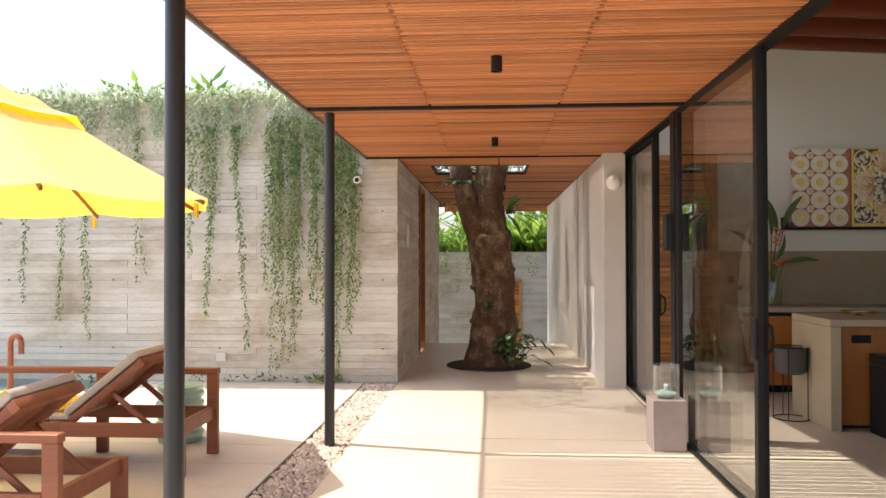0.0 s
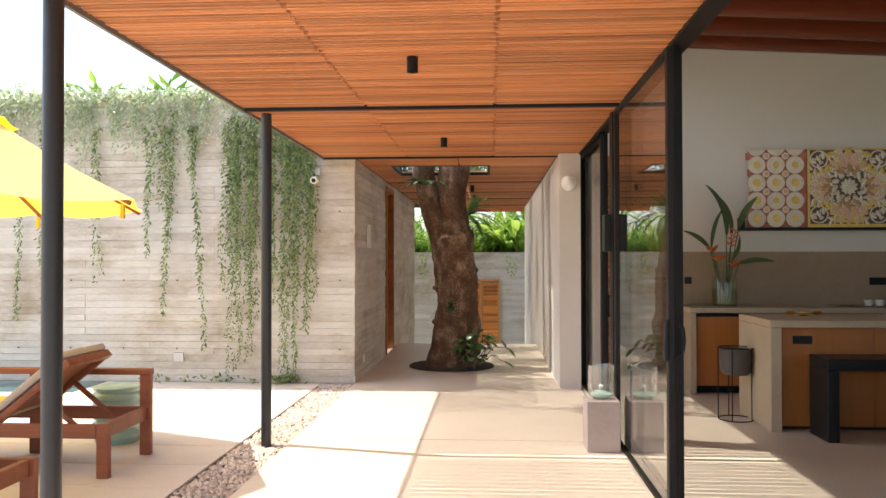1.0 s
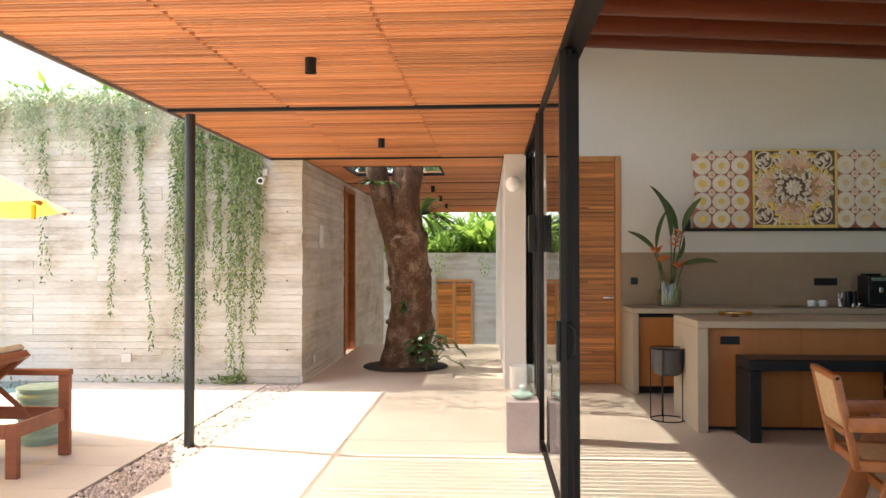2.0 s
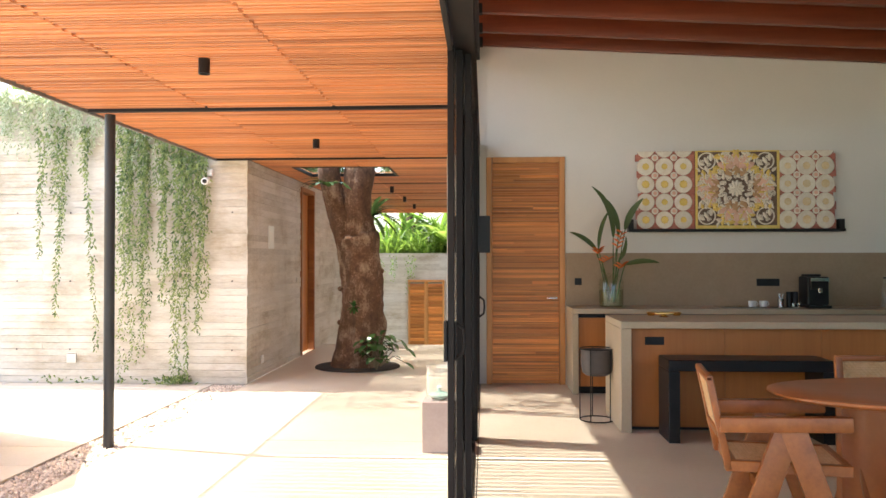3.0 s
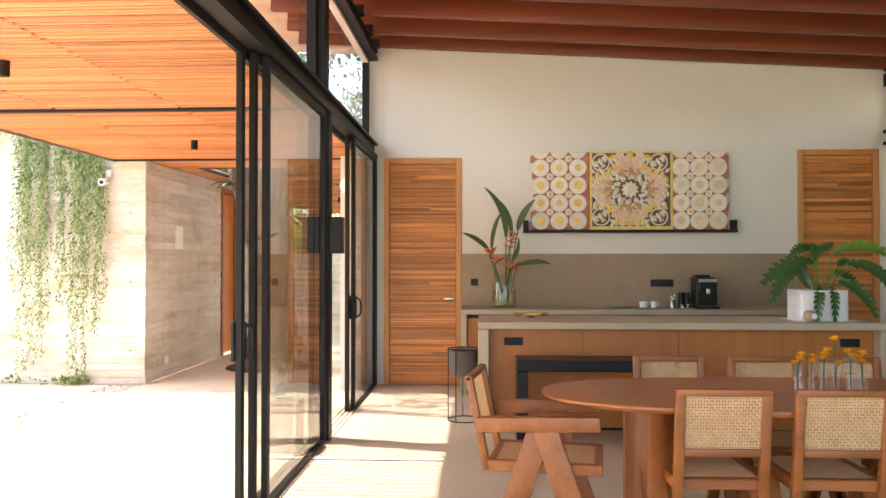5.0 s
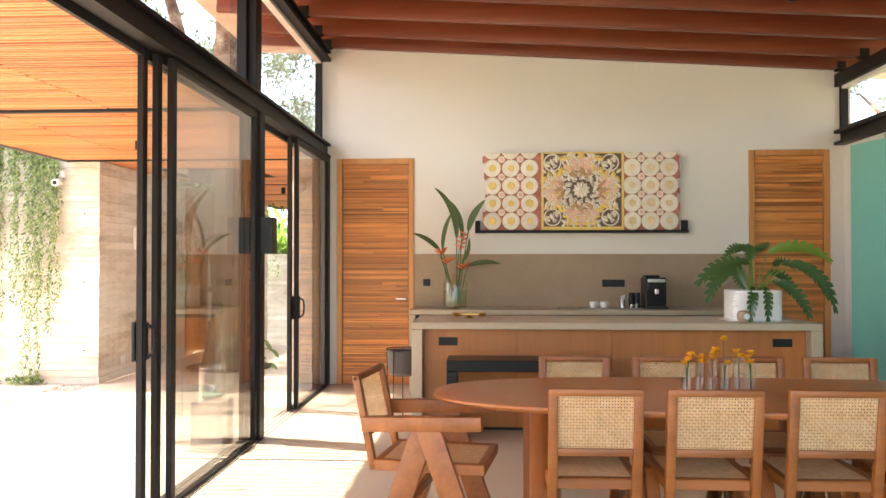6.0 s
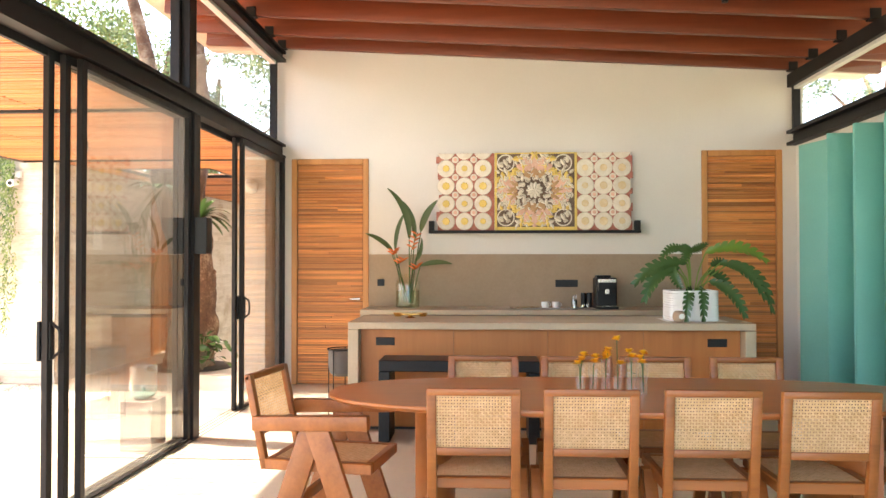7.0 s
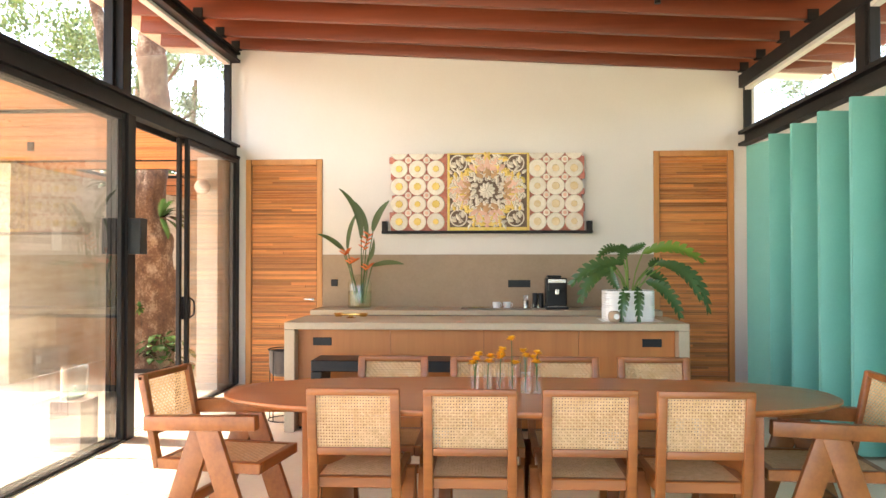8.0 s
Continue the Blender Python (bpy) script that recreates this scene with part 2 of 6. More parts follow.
def leaf_mesh(name, leaves, material):
    """Many small pointed leaves: (place, way, side, length, width), each folded a little along its rib."""
    verts, faces = [], []
    for p, d, s, l, w in leaves:
        k = len(verts)
        up = d.cross(s)
        verts += [p, p + d * l * 0.45 + s * w / 2 + up * w * 0.18, p + d * l, p + d * l * 0.45 - s * w / 2 + up * w * 0.18]
        faces += [(k, k + 1, k + 2), (k, k + 2, k + 3)]
    me = bpy.data.meshes.new(name)
    me.from_pydata([tuple(v) for v in verts], [], faces)
    me.materials.append(material)
    return me


def any_way(rng):
    while True:
        v = Vector((rng.uniform(-1, 1), rng.uniform(-1, 1), rng.uniform(-1, 1)))
        if 0.1 < v.length < 1:
            return v.normalized()

# ---- the large structure ----
def pane_z(lo, hi, z, bm=None):
    """A level sheet of glass."""
    bm = bm or bmesh.new()
    bm.faces.new([bm.verts.new((x, y, z)) for x, y in ((lo[0], lo[1]), (hi[0], lo[1]), (hi[0], hi[1]), (lo[0], hi[1]))])
    return bm


def pane_x(x, y0, y1, z0, z1):
    """An upright sheet of glass."""
    bm = bmesh.new()
    bm.faces.new([bm.verts.new((x, y, z)) for y, z in ((y0, z0), (y1, z0), (y1, z1), (y0, z1))])
    return bm


CEIL, GX, BACK, EAST = 2.67, 1.83, 9.29, 7.83
FRONT = 9.155

ground = structure("ground", box((-400, -400, -1.6), (400, 400, -1.25)), M_GROUND, "bare garden soil and low grass round the house", "ground")
bm = box((-0.89, -6, -0.3), (EAST + 1.5, 13.49, 0.0))
floor = structure("floor", bm, M_FLOOR, "smooth beige polished concrete floor", "floor")
structure("trim_joint", box((-0.885, 6.368, -0.004), (1.70, 6.372, 0.0008)), M_SOIL, "narrow sawn joint across the concrete floor", "joint")
base = structure("plinth", box((-14, -6, -1.3), (EAST + 1.5, 13.40, -0.32)), M_PIER, "concrete plinth under the terrace", "plinth")
gravel_bed = structure("gravel_bed", box((-1.28, -6, -0.3), (-0.89, FRONT, -0.035)), M_SOIL, "narrow drainage channel under the eaves", "channel")

# slatted terrace ceiling in three bays, laid as one mesh
bm = bmesh.new()
rng = random.Random(3)
y, k, notches = -2.0, 0, []
while y < 9.06:
    if not 6.08 < y < 6.19 and not 3.04 < y < 3.16:
        ja, jb = -0.2565 + rng.uniform(-0.004, 0.004), 0.7575 + rng.uniform(-0.004, 0.004)
        notch = 0.013 if k % 2 else 0.0006
        if k % 2:
            notches += [(ja, y), (jb, y)]
        for x0, x1 in ((-1.235, ja - notch), (ja + notch, jb - notch), (jb + notch, 1.72)):
            dz, dy = rng.uniform(-0.004, 0.004), rng.uniform(-0.002, 0.002)
            bm_box(bm, (x0, y + dy, CEIL + dz), (x1, y + dy + 0.0235, CEIL + 0.038 + dz))
    y += 0.039 if k % 2 else 0.049
    k += 1
ceiling = structure("ceiling", bm, M_SLAT, "slatted reddish timber terrace ceiling", "ceiling")
bm = bmesh.new()
for x in (1.70,):
    bm_box(bm, (x - 0.0065, -2.0, CEIL + 0.041), (x + 0.0065, 9.07, CEIL + 0.07))
# Short dark blocks added in the notches so no bright sky shows through.
for x, y in notches:
    bm_box(bm, (x - 0.015, y - 0.002, CEIL + 0.012), (x + 0.015, y + 0.025, CEIL + 0.040))
structure("ceiling_battens", bm, M_DECKING, "timber batten over the slats, short blocks added to darken the notches", "ceiling")
bm = bmesh.new()
y = 9.14
while y < 17.9:
    for x0, x1 in ((-0.88, 0.31), (0.33, 1.49)):
        if 9.95 < y < 11.05:
            x0, x1 = (x0, -0.55) if x0 < 0 else (0.70, x1)
        bm_box(bm, (x0, y, CEIL), (x1, y + (0.036 if y < 11.05 else 0.030), CEIL + 0.03))
    y += 0.052
structure("ceiling_corridor", bm, M_SLAT, "timber boarded corridor ceiling with a hole for the tree", "ceiling")
bm = bmesh.new()
for lo, hi in (((-1.2, 9.1), (1.7, 9.95)), ((-1.2, 11.05), (1.7, 18.0)), ((-1.2, 9.95), (-0.56, 11.05)), ((0.71, 9.95), (1.7, 11.05))):
    pane_z(lo, hi, CEIL + 0.06, bm)
structure("roof_corridor", bm, M_GLASS, "clear glazed corridor roof over the slats", "roof").visible_shadow = False
bm = bmesh.new()
for lo, hi in (((-0.56, 9.95), (0.71, 9.98)), ((-0.56, 11.02), (0.71, 11.05)), ((-0.56, 9.98), (-0.53, 11.02)), ((0.68, 9.98), (0.71, 11.02))):
    bm_box(bm, (*lo, CEIL - 0.006), (*hi, CEIL + 0.035))
structure("trim_opening", bm, M_STEEL, "black steel frame round the roof opening", "trim")
roof_pane = structure("roof_terrace", pane_z((-1.235, -2.0), (1.74, 9.1), CEIL + 0.075), M_GLASS, "clear glazed terrace roof over the slats", "roof")
roof_pane.visible_shadow = False
bm = box((1.723, -2.0, CEIL - 0.015), (1.749, 9.09, CEIL + 0.045))
bm_box(bm, (-1.118, 9.14, CEIL + 0.001), (-0.883, 17.94, CEIL + 0.033))
bm_box(bm, (1.492, 9.14, CEIL + 0.001), (1.74, 17.94, CEIL + 0.033))
for yb in (3.11, 6.145, 9.10):
    bm_box(bm, (-1.238, yb - 0.025, CEIL - 0.016), (1.74, yb + 0.025, CEIL + 0.055))
structure("trim_roof_edge", bm, M_STEEL, "black steel edge beams of the terrace roof", "trim")
bm = bmesh.new()
for yb in (12.06, 13.83, 15.31, 17.14):
    bm_box(bm, (-0.88, yb - 0.015, CEIL - 0.010), (1.49, yb + 0.015, CEIL - 0.001))
structure("trim_corridor_bars", bm, M_STEEL, "thin black steel bars across the corridor ceiling", "trim")
structure("trim_eaves", box((-1.262, -2.0, CEIL - 0.022), (-1.24, 9.12, CEIL + 0.012)), M_EDGE, "grey metal edge strip of the terrace roof", "trim")
structure("trim_fascia", box((-0.88, 17.95, CEIL - 0.10), (1.49, 17.99, CEIL + 0.02)), M_SLAT, "timber fascia at the corridor's end", "trim")


# board-marked concrete walls: a core, and each board's print as a piece of its own
def board_wall(name, label, core_lo, core_hi, axis, face, span, z0, z1, seed, gaps=()):
    core = structure(name, box(core_lo, core_hi), M_BOARD, label, "wall")
    rng = random.Random(seed)
    meshes = {}
    z = z0
    while z < z1 - 0.01:
        h = min(0.081, z1 - z)
        u = span[0]
        while u < span[1] - 0.01:
            n = rng.choice((2.4, 3.2, 4.0))
            e = min(u + n, span[1])
            if span[1] - e < 0.3:
                e = span[1]
            segs = [(u, e)]
            for g0, g1, gz in gaps:
                if z < gz:
                    segs = [q for a, b in segs for q in ((a, min(b, g0)), (max(a, g1), b)) if q[1] - q[0] > 0.02]
            for a, b in segs:
                d = rng.choice((0.005, 0.007, 0.009, 0.011, 0.014))
                key = (round(b - a, 2), round(h, 3), d)
                if key not in meshes:
                    l = b - a
                    bb = box((0, -d, 0.002), (l - 0.002, 0, h - 0.003)) if axis == "x" else box((0, 0, 0.002), (d, l - 0.002, h - 0.003))
                    meshes[key] = mesh_of("board", bb, M_BOARD, False)
                ob = new("board", meshes[key])
                ob.parent = core
                ob.location = (a, face, z) if axis == "x" else (face, a, z)
            u = e
        z += 0.081
    return core


board_wall("wall_vine", "tall board-marked pale concrete garden wall with hanging vines", (-9.5, FRONT + 0.012, -0.3), (-0.902, FRONT + 0.22, 3.42), "x", FRONT + 0.012, (-6.6, -0.892), 0.0, 3.42, 5)
DOOR_L = (11.8, 12.72, 2.60)
board_wall("wall_corridor_west", "board-marked concrete corridor wall", (-1.12, FRONT + 0.225, 0.0), (-0.902, DOOR_L[0], CEIL), "y", -0.902, (FRONT + 0.0, 16.3), 0.0, CEIL, 9, ((DOOR_L[0], DOOR_L[1], 2.60),))
bm = box((-1.12, DOOR_L[1], -1.3), (-0.902, 16.3, CEIL))
bm_box(bm, (-1.12, DOOR_L[0] + 0.002, DOOR_L[2]), (-0.902, DOOR_L[1] - 0.002, CEIL))
structure("wall_corridor_west_end", bm, M_BOARD, "board-marked concrete corridor wall past the door", "wall")
bm = box((1.5, 8.9, 0.0), (1.74, 11.55, CEIL))
bm_box(bm, (1.53, 11.55, 0), (1.74, 11.72, CEIL))
bm_box(bm, (1.5, 11.72, -1.3), (1.74, 18.0, CEIL))
structure("wall_corridor_east", bm, M_PIER, "smooth pale grey rendered corridor wall", "wall")
board_wall("wall_far", "board-marked pale concrete boundary wall behind the corridor", (-8, 19.215, -1.4), (8, 19.45, 1.64), "x", 19.215, (-3.2, 3.2), -1.3, 1.64, 27, ((0.0, 0.96, 1.0),))

hole_mesh = mesh_of("tie_hole", tube((0, 0, 0), (0, -0.0035, 0), 0.010, n=12), M_GREY_POT)
vine_wall = bpy.data.objects["wall_vine"]
for i in range(9):
    for j in range(4):
        ob = new("tie_hole", hole_mesh)
        ob.parent = vine_wall
        ob.location = (-6.35 + i * 0.66, FRONT - 0.0085, 0.40 + j * 0.82)

# room shell
bm = box((GX + 0.12, BACK, 0), (1.947, BACK + 0.25, 4.1))
for lo, hi in (((1.947, 2.69), (2.878, 4.1)), ((2.878, 0), (6.77, 4.1)), ((6.77, 2.757), (7.69, 4.0)), ((7.69, 0), (EAST + 0.1, 4.0))):
    bm_box(bm, (lo[0], BACK, lo[1]), (hi[0], BACK + 0.25, hi[1]))
bm_box(bm, (GX - 0.09, BACK + 0.02, 0), (GX + 0.12, BACK + 0.25, 4.1))
structure("wall_north", bm, M_PLASTER, "white plastered end wall of the dining room", "wall")
structure("wall_store", box((1.76, 10.4, 0), (EAST + 0.1, 10.5, 3.5)), M_PLASTER, "plain wall behind the doors", "wall")
structure("wall_splash", box((2.882, BACK - 0.016, 0.90), (6.766, BACK - 0.002, 1.55)), M_SPLASH, "grey-brown polished plaster splashback", "wall")
structure("wall_east", box((EAST + 0.02, -2, 0), (EAST + 0.2, BACK, 2.80)), M_PLASTER, "plain wall behind the folded teal panels", "wall")


# house roof: red timber beams across the room, boards above
def roof_z(x):
    return 4.0 - (x - GX) * 0.0585


def roof_boards(x0, x1):
    bm = bmesh.new()
    y = -1.8
    while y < 10.25:
        vs = [bm.verts.new((x, v, roof_z(x) + d)) for d in (0.20, 0.23) for x, v in ((x0, y), (x1, y), (x1, y + 0.118), (x0, y + 0.118))]
        for q in ((3, 2, 1, 0), (4, 5, 6, 7), (0, 1, 5, 4), (1, 2, 6, 5), (2, 3, 7, 6), (3, 0, 4, 7)):
            bm.faces.new([vs[k] for k in q])
        y += 0.12
    return bm


structure("ceiling_room", roof_boards(GX, EAST), M_DECKING, "dark red boarded room ceiling over the beams", "ceiling")
structure("ceiling_eaves_west", roof_boards(0.60, GX - 0.003), M_SOFFIT, "pale boarded eaves", "ceiling")
structure("ceiling_eaves_east", roof_boards(EAST + 0.003, 9.02), M_SOFFIT, "pale boarded eaves", "ceiling")
bm = bmesh.new()
bm_bar(bm, (0.55, 4.22, roof_z(0.55) + 0.28), (9.07, 4.22, roof_z(9.07) + 0.28), 12.1, 0.08)
structure("roof_house", bm, M_PIER, "shallow-pitched house roof", "roof")
for k in range(16):
    y = 9.19 if k == 0 else 8.655 - 0.66 * (k - 1)
    b = solid("roof_beam", bar((0.95, y, roof_z(0.95) + 0.10), (8.75, y, roof_z(8.75) + 0.10), 0.07, 0.20, bevel=0.004), M_BEAM, "deep red-brown timber roof beam", "beam", "roof beams")
    for xb in (GX + 0.03, EAST - 0.06):
        plate = part("bracket", box((xb - 0.05, y - 0.045, roof_z(xb) - 0.012), (xb + 0.05, y + 0.045, roof_z(xb) + 0.09), 0.003), M_STEEL, b, "dark steel bracket")


# glazed west side: posts, rail, clerestory, sliding doors
bm = box((GX - 0.065, -2, 2.700), (GX + 0.045, BACK, 2.728))
bm_box(bm, (GX - 0.03, -2, 2.730), (GX + 0.005, BACK, 2.836))
bm_box(bm, (GX - 0.065, -2, 2.838), (GX + 0.045, BACK, 2.866))
structure("trim_rail_west", bm, M_STEEL, "black steel I-beam over the sliding doors", "trim")
bm = box((GX - 0.065, -2, 3.855), (GX + 0.045, BACK, 3.89))
bm_box(bm, (GX - 0.03, -2, 3.892), (GX + 0.005, BACK, 3.952))
bm_box(bm, (GX - 0.065, -2, 3.954), (GX + 0.045, BACK, 3.984))
structure("trim_head_west", bm, M_STEEL, "black steel head beam of the clerestory", "trim")
bm = box((EAST - 0.09, -2, 2.80), (EAST + 0.09, BACK, 2.835))
bm_box(bm, (EAST - 0.015, -2, 2.837), (EAST + 0.025, BACK, 2.933))
bm_box(bm, (EAST - 0.09, -2, 2.935), (EAST + 0.09, BACK, 2.97))
structure("trim_rail_east", bm, M_STEEL, "black steel I-beam over the teal panels", "trim")
structure("trim_head_east", box((EAST - 0.08, -2, 3.475), (EAST + 0.08, BACK, 3.62)), M_STEEL, "black steel head beam of the east clerestory", "trim")
bm = bmesh.new()
for dx in (-0.092, -0.045, 0.002, 0.045):
    bm_box(bm, (GX + dx - 0.003, -2, -0.01), (GX + dx + 0.003, BACK - 0.06, 0.003))
structure("trim_track", bm, M_STEEL, "black floor track of the sliding doors", "trim")


def window_bay(name, x, y0, y1, z0, z1, label):
    w = tagged(new(name), label, "window", kind="structure")
    f = 0.055
    bm = box((x - 0.04, y0, z0), (x + 0.04, y0 + f, z1), 0.003)
    bm_box(bm, (x - 0.04, y1 - f, z0), (x + 0.04, y1, z1), 0.003)
    bm_box(bm, (x - 0.035, y0 + f, z0), (x + 0.035, y1 - f, z0 + 0.03))
    part("window_frame", bm, M_STEEL, w)
    part("head_flashing", box((x - 0.035, y0 + f, z1 - 0.034), (x + 0.035, y1 - f, z1)), M_PIER, w, "pale metal flashing")
    p = part("pane", pane_x(x, y0 + f, y1 - f, z0 + 0.03, z1 - 0.034), M_GLASS, w, "clear window pane")
    p.visible_shadow = False
    return w


for k, (y0, y1) in enumerate(((6.48, 9.26), (3.28, 6.38), (0.2, 3.14), (-1.9, 0.04))):
    window_bay("window_%d" % (k + 1), GX - 0.09, y0, y1, 2.868, 3.853, "clerestory window in a black steel frame")
    window_bay("window_%d" % (k + 11), EAST, y0, y1, 2.972, 3.473, "low clerestory window in a black steel frame")
for y in (6.44, 3.21, 0.12, -1.98):
    if y > 5 or y < -1:
        bm = box((GX - 0.122, y - 0.02, 0.0), (GX + 0.04, y + 0.12, 2.699), 0.004)
        post = solid("steel_post", bm, M_STEEL, "black steel post of the glazed wall", "post", "posts of the glazed wall")
    structure("trim_mullion", box((GX - 0.048, y - 0.075, 2.868), (GX + 0.02, y + 0.075, 3.853), 0.003), M_STEEL, "black steel clerestory mullion", "trim")
    structure("trim_mullion", box((EAST - 0.06, y - 0.08, 2.972), (EAST + 0.06, y + 0.08, 3.473), 0.003), M_STEEL, "black steel clerestory mullion", "trim")
structure("trim_jamb", box((GX - 0.06, BACK - 0.055, 0.01), (GX + 0.038, BACK - 0.002, 2.698), 0.003), M_STEEL, "black jamb of the sliding doors", "trim")


def sliding_door(x, y0, y1, label, handle=None):
    d = thing("sliding_door", label, "glass door", (x, y0, 0.01), group="sliding glass doors")
    l, f, t, h = y1 - y0, 0.058, 0.019, 2.68
    part("stile", box((-t, 0, 0), (t, f, h), 0.003), M_STEEL, d)
    part("stile", box((-t, l - f, 0), (t, l, h), 0.003), M_STEEL, d)
    part("rail", box((-t, f, 0), (t, l - f, 0.014)), M_STEEL, d)
    part("rail", box((-t, f, h - 0.05), (t, l - f, h)), M_STEEL, d)
    p = part("pane", pane_x(0, f, l - f, 0.014, h - 0.05), M_GLASS, d, "clear glass pane")
    p.visible_shadow = False
    if handle is not None:
        hd = part("handle", box((-t - 0.022, -0.012, handle - 0.115), (-t - 0.001, 0.045, handle + 0.115), 0.004), M_BLACK, d, "flat black lock plate")
        hd = part("handle", box((t + 0.001, 0.010, handle - 0.11), (t + 0.012, 0.058, handle + 0.11), 0.004), M_BLACK, d, "black lock plate with a bow grip")
        bm = bmesh.new()
        pts = [(t + 0.010, 0.034, handle - 0.10), (t + 0.052, 0.034, handle - 0.065), (t + 0.058, 0.034, handle), (t + 0.052, 0.034, handle + 0.065), (t + 0.010, 0.034, handle + 0.10)]
        for p, q in zip(pts, pts[1:]):
            bm_tube(bm, p, q, 0.009, n=8)
        part("grip", bm, M_STEEL, hd)
        for k in range(5):
            part("screw", tube((t + 0.012, 0.046, handle - 0.08 + 0.04 * k), (t + 0.0145, 0.046, handle - 0.08 + 0.04 * k), 0.006, n=8), M_CHROME, hd)
    return d


for x, y0, y1, hd in ((1.738, 4.505, 6.41, 1.0), (1.784, 4.60, 6.41, None), (1.832, 4.70, 6.41, None)):
    sliding_door(x, y0, y1, "slid-open glass door in a slim black frame", hd)
sliding_door(1.848, 7.70, BACK - 0.06, "glass door in a slim black frame", 1.0)
sliding_door(1.803, 7.61, BACK - 0.06, "glass door in a slim black frame")

# terrace columns
for y in (0.1, 3.15, 6.145):
    c = thing("column", "round dark grey steel column carrying the terrace roof", "column", (-1.065, y, 0), group="terrace columns")
    part("shaft", tube((0, 0, -0.03), (0, 0, CEIL - 0.035), 0.041, n=28), M_COLUMN, c)
    part("base_plate", box((-0.07, -0.07, -0.036), (0.07, 0.07, -0.026)), M_COLUMN, c)

# ---- dining room ----
def weave_mat():
    m, nodes, links, bsdf = node_mat("cane_weave")
    n = noise_node(nodes, links, 30)
    r = ramp(nodes, [(0.3, (0.64, 0.40, 0.19)), (0.7, (0.79, 0.54, 0.295))])
    links.new(n.outputs[0], r.inputs[0])
    links.new(r.outputs[0], bsdf.inputs["Base Color"])
    bsdf.inputs["Roughness"].default_value = 0.6
    tr, mx = nodes.new("ShaderNodeBsdfTranslucent"), nodes.new("ShaderNodeMixShader")
    links.new(r.outputs[0], tr.inputs[0])
    mx.inputs[0].default_value = 0.3
    links.new(bsdf.outputs[0], mx.inputs[1])
    links.new(tr.outputs[0], mx.inputs[2])
    links.new(mx.outputs[0], nodes["Material Output"].inputs[0])
    return m


M_CANE = weave_mat()


def cane_sheet(origin, u, v, nu, nv, hole=0.34, thick=0.004):
    """A woven cane sheet: a grid of strands with open eyes between them."""
    verts, faces = [], []
    o, u, v = Vector(origin), Vector(u), Vector(v)
    nrm = u.cross(v).normalized()
    for i in range(nu):
        for j in range(nv):
            k = len(verts)
            for a, b in ((0, 0), (1, 0), (1, 1), (0, 1)):
                verts.append(o + u * ((i + a) / nu) + v * ((j + b) / nv))
            g = (1 - hole) / 2
            for a, b in ((g, g), (1 - g, g), (1 - g, 1 - g), (g, 1 - g)):
                verts.append(o + u * ((i + a) / nu) + v * ((j + b) / nv) + nrm * (thick if (i + j) % 2 else -thick) * 0.4)
            faces += [(k, k + 1, k + 5, k + 4), (k + 1, k + 2, k + 6, k + 5), (k + 2, k + 3, k + 7, k + 6), (k + 3, k, k + 4, k + 7)]
    me = bpy.data.meshes.new("cane")
    me.from_pydata([tuple(p) for p in verts], [], faces)
    me.materials.append(M_CANE)
    return me


